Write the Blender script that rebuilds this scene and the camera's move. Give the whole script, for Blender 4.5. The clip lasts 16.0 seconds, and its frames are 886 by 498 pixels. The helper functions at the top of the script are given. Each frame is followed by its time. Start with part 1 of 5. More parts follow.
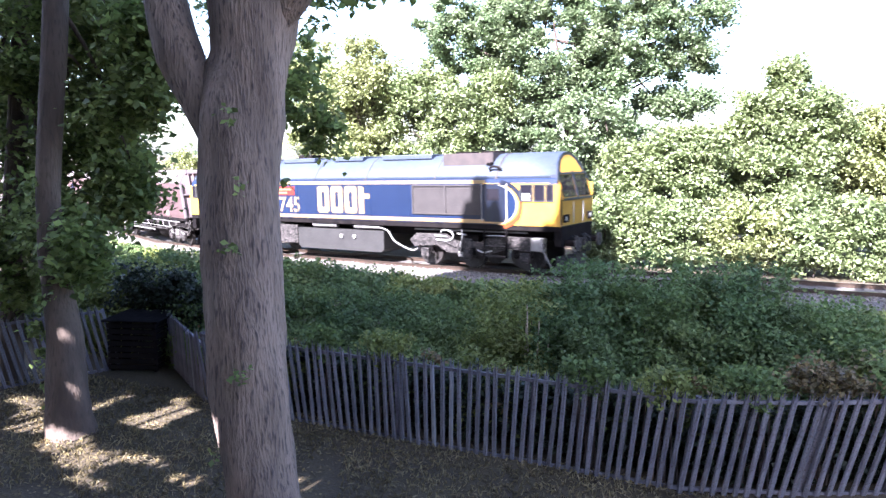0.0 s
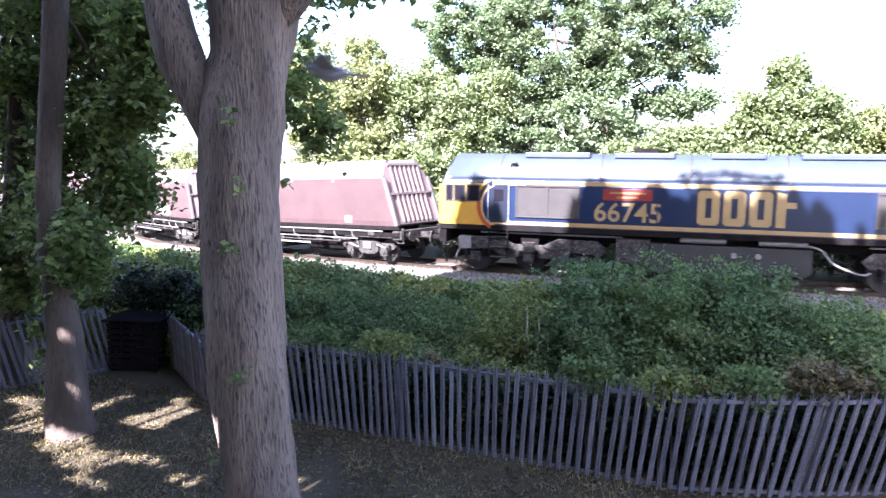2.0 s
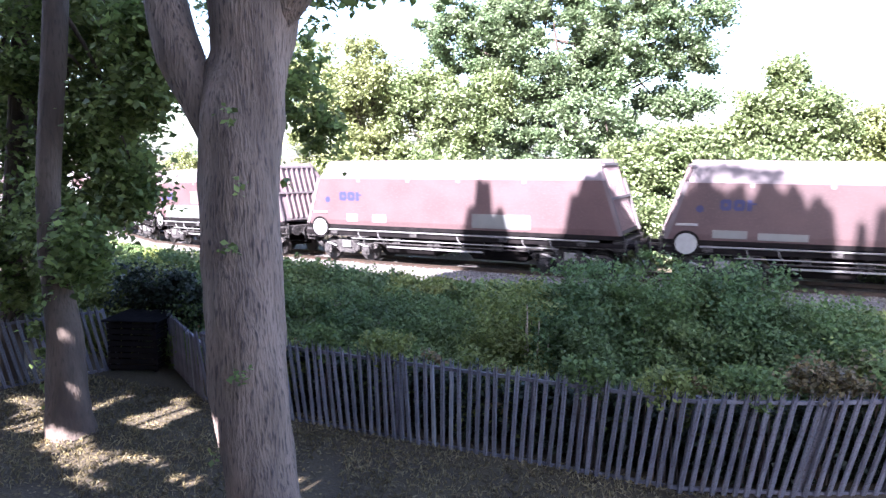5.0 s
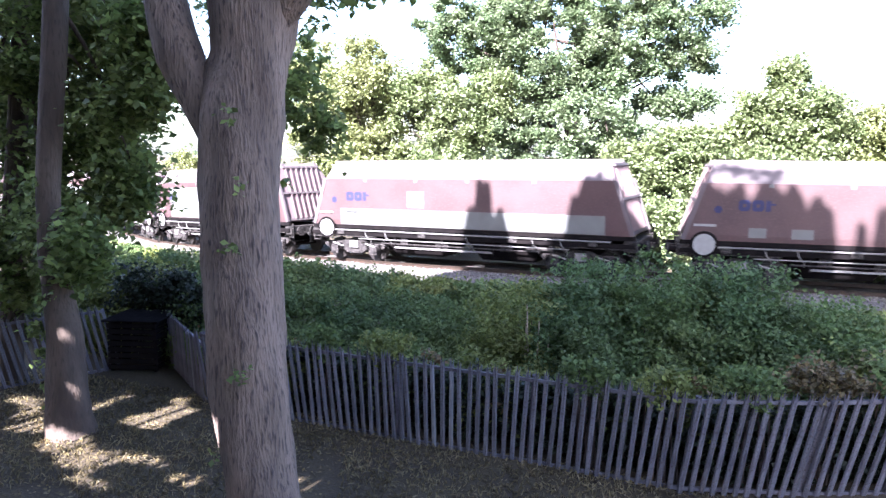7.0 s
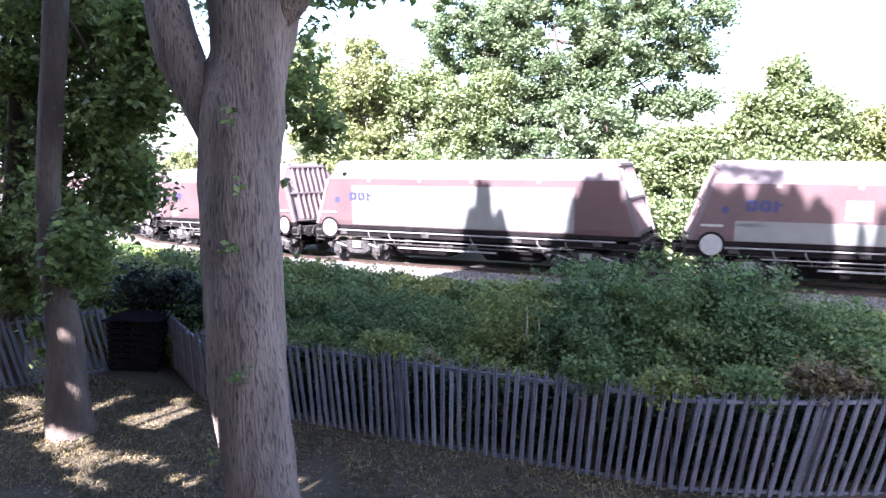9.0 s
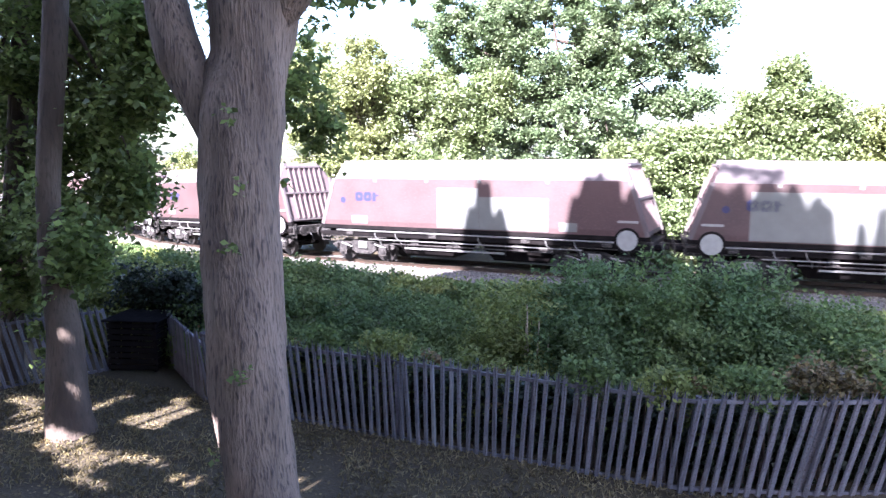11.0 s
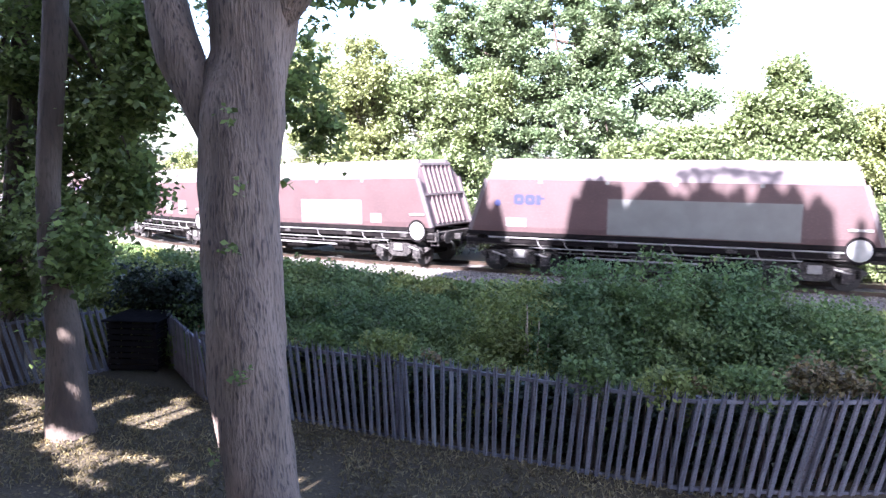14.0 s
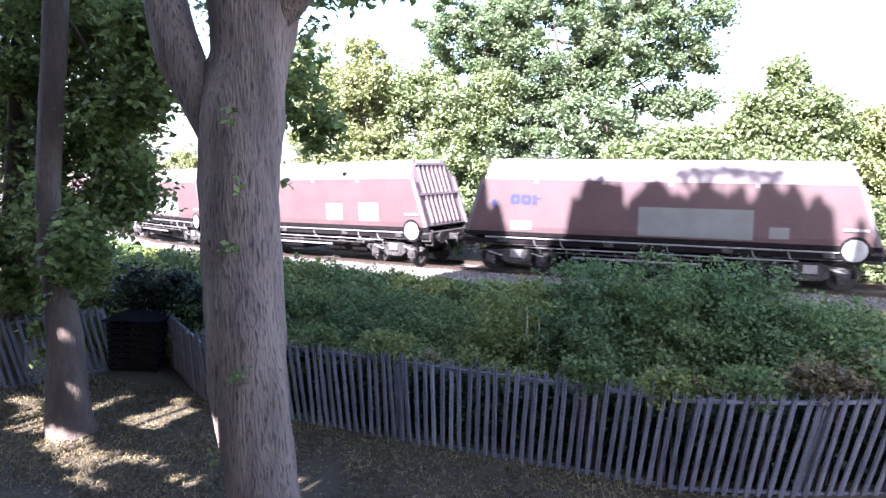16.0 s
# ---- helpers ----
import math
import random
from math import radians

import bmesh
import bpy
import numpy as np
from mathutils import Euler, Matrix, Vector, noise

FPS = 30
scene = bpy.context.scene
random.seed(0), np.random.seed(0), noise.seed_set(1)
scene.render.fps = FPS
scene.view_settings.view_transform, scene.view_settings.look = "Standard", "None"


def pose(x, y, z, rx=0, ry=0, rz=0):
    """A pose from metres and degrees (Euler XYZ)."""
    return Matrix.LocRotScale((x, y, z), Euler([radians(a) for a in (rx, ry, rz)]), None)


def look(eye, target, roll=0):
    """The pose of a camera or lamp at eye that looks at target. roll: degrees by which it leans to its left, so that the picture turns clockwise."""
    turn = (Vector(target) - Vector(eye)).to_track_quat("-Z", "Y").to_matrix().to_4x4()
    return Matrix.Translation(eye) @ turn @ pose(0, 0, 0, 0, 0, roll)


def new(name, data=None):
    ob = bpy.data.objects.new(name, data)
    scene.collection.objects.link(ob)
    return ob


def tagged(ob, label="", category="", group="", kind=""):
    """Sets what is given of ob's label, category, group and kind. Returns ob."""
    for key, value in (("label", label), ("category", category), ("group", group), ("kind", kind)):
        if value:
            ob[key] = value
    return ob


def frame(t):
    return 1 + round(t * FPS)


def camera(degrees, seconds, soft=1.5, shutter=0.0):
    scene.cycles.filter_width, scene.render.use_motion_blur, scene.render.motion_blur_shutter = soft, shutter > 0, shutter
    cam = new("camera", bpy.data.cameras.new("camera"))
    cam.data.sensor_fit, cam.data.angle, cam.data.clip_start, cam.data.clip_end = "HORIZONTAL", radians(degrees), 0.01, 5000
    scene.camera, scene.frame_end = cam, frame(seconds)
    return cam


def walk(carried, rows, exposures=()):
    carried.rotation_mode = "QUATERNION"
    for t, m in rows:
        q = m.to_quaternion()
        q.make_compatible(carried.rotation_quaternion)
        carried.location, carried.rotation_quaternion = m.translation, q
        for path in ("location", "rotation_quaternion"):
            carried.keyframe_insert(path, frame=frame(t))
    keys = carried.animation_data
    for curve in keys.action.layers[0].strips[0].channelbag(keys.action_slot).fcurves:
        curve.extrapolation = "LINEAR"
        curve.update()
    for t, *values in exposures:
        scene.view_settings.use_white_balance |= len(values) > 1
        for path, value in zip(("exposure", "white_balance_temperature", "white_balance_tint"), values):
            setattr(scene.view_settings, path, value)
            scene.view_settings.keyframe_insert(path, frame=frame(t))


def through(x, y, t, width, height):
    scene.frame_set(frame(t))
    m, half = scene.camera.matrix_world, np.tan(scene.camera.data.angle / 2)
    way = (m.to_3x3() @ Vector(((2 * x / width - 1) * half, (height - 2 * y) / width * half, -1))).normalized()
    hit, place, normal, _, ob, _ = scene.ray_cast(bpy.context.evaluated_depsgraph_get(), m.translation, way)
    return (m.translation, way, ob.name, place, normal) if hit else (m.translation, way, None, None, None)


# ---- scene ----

# camera: held still at an upper window, looking down over a garden fence to a railway
EYE = (0.0, 0.0, 4.09)
YAW, PITCH = radians(-24.84), radians(7.76)
AIM = (EYE[0] + math.sin(YAW) * math.cos(PITCH), EYE[1] + math.cos(YAW) * math.cos(PITCH), EYE[2] - math.sin(PITCH))
cam = camera(64.2, 16.0, soft=1.4, shutter=0.3)
walk(cam, [(0, look(EYE, AIM, 0.1)), (16, look(EYE, AIM, 0.1))], exposures=[(0, 3.48, 5900, 21), (16, 3.48, 5900, 21)])

# world, sun, exposure
SUN_H = Vector((-0.16, -0.987))          # towards the sun, in plan
SUN_EL = radians(40)
world = bpy.data.worlds.new("sky")
scene.world = world
world.use_nodes = True
wn = world.node_tree
sky = wn.nodes.new("ShaderNodeTexSky")
sky.sky_type = "NISHITA"
sky.sun_disc = False
sky.sun_elevation = SUN_EL
sky.sun_rotation = math.atan2(SUN_H.x, SUN_H.y)
sky.dust_density = 2.0
wn.links.new(sky.outputs[0], wn.nodes["Background"].inputs[0])
wn.nodes["Background"].inputs[1].default_value = 0.075
sun_data = bpy.data.lights.new("sun", "SUN")
sun_data.energy, sun_data.angle, sun_data.color = 5.0, radians(0.42), (1.0, 0.97, 0.95)
sun = new("sun", sun_data)
to_sun = Vector((SUN_H.x * math.cos(SUN_EL), SUN_H.y * math.cos(SUN_EL), math.sin(SUN_EL)))
sun.matrix_world = look(to_sun * 60, (0, 0, 0))

# ---------------------------------------------------------------- materials
def mat(name, c1, c2=None, rough=0.7, metal=0.0, scale=6.0, fine=60.0, bump=0.2, dist=0.01, c3=None, spread=(0.35, 0.65),
        stretch=(1, 1, 1), island=0.0, per_object=0.0, through=0.0, spec=0.5):
    m = bpy.data.materials.new(name)
    m.use_nodes = True
    nt = m.node_tree
    N, L = nt.nodes, nt.links
    b = N["Principled BSDF"]
    b.inputs["Roughness"].default_value, b.inputs["Metallic"].default_value = rough, metal
    b.inputs["Specular IOR Level"].default_value = spec
    c2 = c2 or tuple(v * 0.8 for v in c1)
    co = N.new("ShaderNodeTexCoord")
    mp = N.new("ShaderNodeMapping")
    mp.inputs["Scale"].default_value = stretch
    L.new(co.outputs["Object"], mp.inputs["Vector"])
    n1 = N.new("ShaderNodeTexNoise")
    n1.inputs["Scale"].default_value, n1.inputs["Detail"].default_value = scale, 6
    n2 = N.new("ShaderNodeTexNoise")
    n2.inputs["Scale"].default_value, n2.inputs["Detail"].default_value = fine, 4
    L.new(mp.outputs[0], n1.inputs["Vector"])
    L.new(mp.outputs[0], n2.inputs["Vector"])
    rp = N.new("ShaderNodeValToRGB")
    rp.color_ramp.elements[0].position, rp.color_ramp.elements[1].position = spread
    rp.color_ramp.elements[0].color, rp.color_ramp.elements[1].color = (*c1, 1), (*c2, 1)
    L.new(n1.outputs["Fac"], rp.inputs[0])
    out = rp.outputs[0]
    if c3:
        r2 = N.new("ShaderNodeValToRGB")
        r2.color_ramp.elements[0].position, r2.color_ramp.elements[1].position = 0.52, 0.7
        L.new(n2.outputs["Fac"], r2.inputs[0])
        mx = N.new("ShaderNodeMixRGB")
        mx.inputs[2].default_value = (*c3, 1)
        L.new(r2.outputs[0], mx.inputs[0])
        L.new(out, mx.inputs[1])
        out = mx.outputs[0]
    for amount, node, socket in ((island, "ShaderNodeNewGeometry", "Random Per Island"), (per_object, "ShaderNodeObjectInfo", "Random")):
        if amount:
            g = N.new(node)
            mr = N.new("ShaderNodeMapRange")
            mr.inputs["To Min"].default_value, mr.inputs["To Max"].default_value = 1 - amount, 1 + amount
            L.new(g.outputs[socket], mr.inputs["Value"])
            hs = N.new("ShaderNodeHueSaturation")
            L.new(mr.outputs[0], hs.inputs["Value"])
            L.new(out, hs.inputs["Color"])
            out = hs.outputs[0]
    L.new(out, b.inputs["Base Color"])
    if bump:
        bp = N.new("ShaderNodeBump")
        bp.inputs["Strength"].default_value, bp.inputs["Distance"].default_value = bump, dist
        L.new(n2.outputs["Fac"], bp.inputs["Height"])
        L.new(bp.outputs[0], b.inputs["Normal"])
    if through:
        tr = N.new("ShaderNodeBsdfTranslucent")
        L.new(out, tr.inputs["Color"])
        ms = N.new("ShaderNodeMixShader")
        ms.inputs[0].default_value = through
        L.new(b.outputs[0], ms.inputs[1])
        L.new(tr.outputs[0], ms.inputs[2])
        L.new(ms.outputs[0], N["Material Output"].inputs["Surface"])
    return m


def leaf_mat(name, c1, c2, vary=0.55, rough=0.38, through=0.35):
    return mat(name, c1, c2, rough=rough, scale=0.6, fine=30, bump=0, island=vary, through=through, spec=0.4)


M_LEAF_BG = leaf_mat("broad_leaf", (0.135, 0.19, 0.095), (0.178, 0.22, 0.12))
M_LEAF_YEL = leaf_mat("young_leaf", (0.20, 0.23, 0.09), (0.25, 0.265, 0.12))
M_LEAF_MID = leaf_mat("shrub_leaf", (0.16, 0.205, 0.09), (0.21, 0.245, 0.115))
M_LEAF_DARK = leaf_mat("shade_leaf", (0.142, 0.205, 0.062), (0.205, 0.25, 0.085), 0.55, 0.5, 0.5)
M_LEAF_BRAMBLE = leaf_mat("bramble_leaf", (0.098, 0.155, 0.048), (0.145, 0.182, 0.058), 0.35, 0.62)
M_LEAF_NETTLE = leaf_mat("nettle_leaf", (0.155, 0.19, 0.048), (0.195, 0.21, 0.062), 0.35, 0.62)
M_LEAF_THORN = leaf_mat("thorn_leaf", (0.076, 0.128, 0.045), (0.108, 0.148, 0.05), 0.35, 0.62)
M_TANK = mat("oily_black_tank", (0.016, 0.0145, 0.0145), (0.008, 0.007, 0.007), rough=0.7, scale=2, fine=20, bump=0.2, c3=(0.03, 0.026, 0.025))
M_LEAF_DRY = leaf_mat("dry_leaf", (0.13, 0.11, 0.05), (0.16, 0.10, 0.04))
M_LEAF_FAR = leaf_mat("far_leaf", (0.10, 0.14, 0.06), (0.14, 0.17, 0.08))
M_CONIFER = leaf_mat("conifer_spray", (0.03, 0.06, 0.025), (0.05, 0.08, 0.03))
M_GRASS = leaf_mat("dry_grass", (0.14, 0.112, 0.056), (0.31, 0.25, 0.135))
M_BARK = mat("grey_bark", (0.295, 0.213, 0.17), (0.16, 0.114, 0.092), rough=0.9, scale=4, fine=34, bump=1.0, dist=0.05, c3=(0.065, 0.048, 0.045), stretch=(1, 1, 0.16))
M_BARK_IVY = mat("lichen_brown_bark", (0.125, 0.09, 0.07), (0.06, 0.042, 0.034), rough=0.9, scale=3, fine=26, bump=0.8, dist=0.03, c3=(0.06, 0.044, 0.036), stretch=(1, 1, 0.2))
M_BARK_B = mat("brown_bark", (0.085, 0.058, 0.046), (0.045, 0.032, 0.028), rough=0.9, scale=5, fine=30, bump=0.8, dist=0.02, c3=(0.05, 0.036, 0.03), stretch=(1, 1, 0.25))
M_EARTH = mat("earth_and_grass", (0.036, 0.025, 0.015), (0.058, 0.042, 0.021), rough=0.95, scale=1.1, fine=22, bump=0.8, dist=0.04, c3=(0.08, 0.058, 0.03))
M_BALLAST = mat("ballast", (0.16, 0.14, 0.13), (0.085, 0.074, 0.07), rough=0.9, scale=3, fine=16, bump=1.0, dist=0.05, c3=(0.22, 0.2, 0.185), island=0.5)
M_RAIL = mat("rusty_rail", (0.05, 0.028, 0.018), (0.03, 0.02, 0.014), rough=0.6, metal=0.3, scale=8)
M_RAILTOP = mat("polished_rail_head", (0.55, 0.53, 0.5), rough=0.25, metal=1.0, bump=0.05)
M_SLEEPER = mat("concrete_sleeper", (0.10, 0.092, 0.086), (0.07, 0.063, 0.058), rough=0.9, per_object=0.15)
M_STEEL = mat("weathered_galvanised_steel", (0.10, 0.096, 0.122), (0.15, 0.146, 0.175), rough=0.65, metal=0.15, scale=3, fine=40, bump=0.1, c3=(0.07, 0.058, 0.066), per_object=0.25)
M_STEEL_W = mat("bleached_galvanised_steel", (0.22, 0.22, 0.25), (0.15, 0.15, 0.18), rough=0.6, metal=0.2)
M_BLUE = mat("dark_blue_paint", (0.0048, 0.0115, 0.035), (0.0065, 0.014, 0.042), rough=0.35, scale=1.2, fine=30, bump=0.06, spec=0.35)
M_BLUE_D = mat("door_blue_paint", (0.004, 0.007, 0.018), (0.003, 0.005, 0.014), rough=0.4, bump=0.05)
M_ROOF = mat("pale_blue_roof_paint", (0.036, 0.046, 0.068), (0.028, 0.037, 0.057), rough=0.5, scale=1.5, fine=20, c3=(0.045, 0.052, 0.066), bump=0.1)
M_ROOF_R = mat("rusty_roof_panel", (0.040, 0.029, 0.028), (0.026, 0.02, 0.02), rough=0.85, scale=4)
M_GOLD = mat("gold_yellow_paint", (0.25, 0.165, 0.068), (0.21, 0.14, 0.056), rough=0.45, scale=2, fine=25, bump=0.05, c3=(0.19, 0.13, 0.06))
M_RED = mat("red_plate_paint", (0.16, 0.014, 0.01), rough=0.4, bump=0.05)
M_ORANGE = mat("orange_red_paint", (0.20, 0.035, 0.008), rough=0.4, bump=0.05)
M_WHITE = mat("off_white_paint", (0.24, 0.235, 0.23), (0.20, 0.195, 0.19), rough=0.5, bump=0.05)
M_GRILLE = mat("sooty_grille_metal", (0.032, 0.026, 0.026), (0.022, 0.018, 0.018), rough=0.7, metal=0.1, scale=3)
M_BLACK = mat("black_underframe_paint", (0.006, 0.005, 0.0055), (0.011, 0.009, 0.009), rough=0.9, scale=3, fine=20, bump=0.3, spec=0.06)
M_GRIME = mat("grimy_bogie_steel", (0.038, 0.033, 0.032), (0.007, 0.006, 0.006), rough=0.8, scale=5, fine=16, bump=0.5, c3=(0.09, 0.078, 0.074), spec=0.25)
M_WHEEL = mat("worn_wheel_steel", (0.03, 0.025, 0.024), (0.018, 0.015, 0.015), rough=0.5, metal=0.3)
M_PIPE = mat("pale_pipe", (0.20, 0.19, 0.185), (0.15, 0.14, 0.135), rough=0.5, metal=0.2)
M_RUBBER = mat("black_rubber", (0.02, 0.02, 0.02), rough=0.7)
M_MAROON = mat("faded_maroon_paint", (0.060, 0.032, 0.032), (0.045, 0.0235, 0.024), rough=0.6, scale=0.9, fine=18, bump=0.12, c3=(0.070, 0.038, 0.040), per_object=0.12)
# paler than the sides: sunlight on the canted tops put into the colour
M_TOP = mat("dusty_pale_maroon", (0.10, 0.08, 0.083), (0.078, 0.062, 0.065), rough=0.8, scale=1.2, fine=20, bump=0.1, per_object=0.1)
# dusty maroon of the ends, with grazing sunlight painted in as extra paleness
M_END = mat("dusty_end_paint", (0.165, 0.113, 0.114), (0.13, 0.088, 0.09), rough=0.8, scale=1.5, fine=20, bump=0.1)
M_PATCH = mat("pale_grey_patch_paint", (0.125, 0.125, 0.12), (0.105, 0.105, 0.10), rough=0.6, scale=2, fine=20, bump=0.05)
M_PRINT = mat("blue_print", (0.012, 0.014, 0.07), rough=0.6, bump=0)
M_STICK = mat("pale_dead_wood", (0.45, 0.36, 0.27), (0.32, 0.25, 0.19), rough=0.8)
# boards kept near black to match the dark recess they fill
M_TIMBER = mat("dark_stained_timber", (0.010, 0.009, 0.010), (0.016, 0.014, 0.015), rough=1.0, stretch=(1, 1, 0.2), spec=0.0)
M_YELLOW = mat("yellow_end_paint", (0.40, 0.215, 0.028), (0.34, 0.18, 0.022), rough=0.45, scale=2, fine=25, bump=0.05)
# almost black leaf; shade under the growth is put into this colour
M_LEAF_SHADE = leaf_mat("old_ivy_leaf", (0.024, 0.036, 0.022), (0.036, 0.046, 0.026))
M_FEATHER = mat("grey_feather", (0.34, 0.325, 0.37), (0.26, 0.25, 0.30), rough=0.8, scale=12, fine=90, bump=0.2)
M_FEATHER_W = mat("white_feather", (0.75, 0.74, 0.76), rough=0.8, bump=0.1)
M_GLASS = bpy.data.materials.new("tinted_cab_glass")
M_GLASS.use_nodes = True
gb = M_GLASS.node_tree.nodes["Principled BSDF"]
gb.inputs["Base Color"].default_value = (0.010, 0.009, 0.013, 1)
gb.inputs["Roughness"].default_value = 0.04
gb.inputs["IOR"].default_value = 1.33


# ---------------------------------------------------------------- mesh helpers
def part(name, bm, material, parent, label="", m=None, smooth=False):
    me = bpy.data.meshes.new(name)
    bmesh.ops.recalc_face_normals(bm, faces=bm.faces)
    bm.to_mesh(me)
    bm.free()
    if smooth:
        me.shade_smooth()
    me.materials.append(material)
    ob = new(name, me)
    if parent is not None:
        ob.parent = parent
    if m is not None:
        ob.matrix_basis = m
    if label:
        tagged(ob, label)
    return ob


def same(ob, m, parent=None):
    """Another object on the same mesh."""
    o = bpy.data.objects.new(ob.name.split(".")[0], ob.data)
    scene.collection.objects.link(o)
    o.parent = parent or ob.parent
    o.matrix_basis = m
    return o


def thing(name, label, category, group="", m=None, kind=""):
    e = new(name)
    e.empty_display_size = 0.3
    if m is not None:
        e.matrix_basis = m
    return tagged(e, label, category, group, kind)


def box(bm, x0, x1, y0, y1, z0, z1, bevel=0.0):
    r = bmesh.ops.create_cube(bm, size=1, matrix=Matrix.Translation(((x0 + x1) / 2, (y0 + y1) / 2, (z0 + z1) / 2)) @ Matrix.Diagonal((abs(x1 - x0), abs(y1 - y0), abs(z1 - z0), 1)))
    if bevel:
        es = list({e for v in r["verts"] for e in v.link_edges})
        bmesh.ops.bevel(bm, geom=es, offset=bevel, segments=2, affect="EDGES", profile=0.5)


def prism(bm, pts, y0, y1):
    """An outline in x and z, pushed from y0 to y1."""
    a = [bm.verts.new((x, y0, z)) for x, z in pts]
    b = [bm.verts.new((x, y1, z)) for x, z in pts]
    bm.faces.new(a)
    bm.faces.new(b[::-1])
    n = len(pts)
    for i in range(n):
        bm.faces.new((a[i], b[i], b[(i + 1) % n], a[(i + 1) % n]))


def rod(bm, p, q, r0, r1=None, seg=8):
    p, q = Vector(p), Vector(q)
    d = q - p
    m = Matrix.Translation((p + q) / 2) @ d.to_track_quat("Z", "Y").to_matrix().to_4x4()
    bmesh.ops.create_cone(bm, cap_ends=True, segments=seg, radius1=r0, radius2=r0 if r1 is None else r1, depth=d.length, matrix=m)


def tube(bm, pts, radii, seg=12, rough=0.0, seed=0):
    """A tapered limb along pts, with an uneven surface."""
    rnd = random.Random(seed)
    ph = [rnd.uniform(0, 6.3) for _ in range(4)]
    rings = []
    for i, (p, r) in enumerate(zip(pts, radii)):
        p = Vector(p)
        d = (Vector(pts[min(i + 1, len(pts) - 1)]) - Vector(pts[max(i - 1, 0)])).normalized()
        u = d.cross(Vector((0, 1, 0.01))).normalized()
        w = d.cross(u)
        ring = []
        for k in range(seg):
            a = 2 * math.pi * k / seg
            f = 1 + rough * (math.sin(3 * a + ph[0] + i * 0.35) + 0.6 * math.sin(5 * a + ph[1] - i * 0.5) + 0.5 * math.sin(9 * a + ph[2] + i))
            ring.append(bm.verts.new(p + (u * math.cos(a) + w * math.sin(a)) * r * f))
        rings.append(ring)
    for a, b in zip(rings, rings[1:]):
        for k in range(seg):
            bm.faces.new((a[k], a[(k + 1) % seg], b[(k + 1) % seg], b[k]))
    bm.faces.new(rings[0][::-1])
    bm.faces.new(rings[-1])


def smooth_path(pts, radii, steps=6):
    """Catmull-Rom through the points."""
    P = [Vector(p) for p in pts]
    out, rad = [], []
    for i in range(len(P) - 1):
        a, b, c, d = P[max(i - 1, 0)], P[i], P[i + 1], P[min(i + 2, len(P) - 1)]
        for k in range(steps):
            t = k / steps
            out.append(0.5 * ((2 * b) + (c - a) * t + (2 * a - 5 * b + 4 * c - d) * t * t + (3 * b - a - 3 * c + d) * t ** 3))
            rad.append(radii[i] * (1 - t) + radii[i + 1] * t)
    return out + [P[-1]], rad + [radii[-1]]


def leaves(name, pts, size, material, parent, label="", kind="", up=0.5, slim=0.7, droop=0.0, seed=0):
    """One mesh of folded leaves, one at each of the points."""
    g = np.random.default_rng(seed)
    P = np.asarray(pts, dtype=np.float32)
    n = len(P)
    nrm = g.normal(size=(n, 3))
    nrm[:, 2] = np.abs(nrm[:, 2]) + up
    nrm /= np.linalg.norm(nrm, axis=1)[:, None]
    d = g.normal(size=(n, 3))
    d[:, 2] -= droop
    d -= nrm * (d * nrm).sum(1)[:, None]
    d /= np.linalg.norm(d, axis=1)[:, None]
    w = np.cross(nrm, d)
    s = (size * g.uniform(0.6, 1.35, n))[:, None]
    V = np.empty((n, 4, 3), dtype=np.float32)
    V[:, 0] = P - d * s * 0.5
    V[:, 1] = P + w * s * 0.5 * slim + nrm * s * 0.12 - d * s * 0.05
    V[:, 2] = P + d * s * 0.5
    V[:, 3] = P - w * s * 0.5 * slim + nrm * s * 0.12 - d * s * 0.05
    i = np.arange(n, dtype=np.int32)[:, None] * 4
    F = np.concatenate([i + 0, i + 1, i + 2, i + 0, i + 2, i + 3], 1).reshape(-1)
    me = bpy.data.meshes.new(name)
    me.vertices.add(n * 4)
    me.vertices.foreach_set("co", V.reshape(-1))
    me.loops.add(n * 6)
    me.loops.foreach_set("vertex_index", F)
    me.polygons.add(n * 2)
    me.polygons.foreach_set("loop_start", np.arange(n * 2, dtype=np.int32) * 3)
    me.polygons.foreach_set("loop_total", np.full(n * 2, 3, dtype=np.int32))
    me.update(calc_edges=True)
    me.materials.append(material)
    ob = new(name, me)
    ob.parent = parent
    return tagged(ob, label, kind=kind)


def clumps(lobes, spread=0.55, per=120, seed=0, shell=0.45, flat=0.7):
    """Leaf places: each lobe (centre, radii, number of clumps) is filled with small clumps, denser towards its outside."""
    g = np.random.default_rng(seed)
    out = []
    for c, r, n in lobes:
        d = g.normal(size=(n, 3))
        d /= np.linalg.norm(d, axis=1)[:, None]
        k = g.uniform(shell, 1.0, (n, 1)) * g.uniform(0.85, 1.12, (n, 1))
        cc = np.array(c) + d * k * np.array(r)
        sp = spread * g.uniform(0.55, 1.3, (n, 1, 1))
        q = g.normal(size=(n, per, 3)) * sp * np.array((0.62, 0.62, 0.62 * flat))
        out.append((cc[:, None, :] + q).reshape(-1, 3))
    return np.concatenate(out)


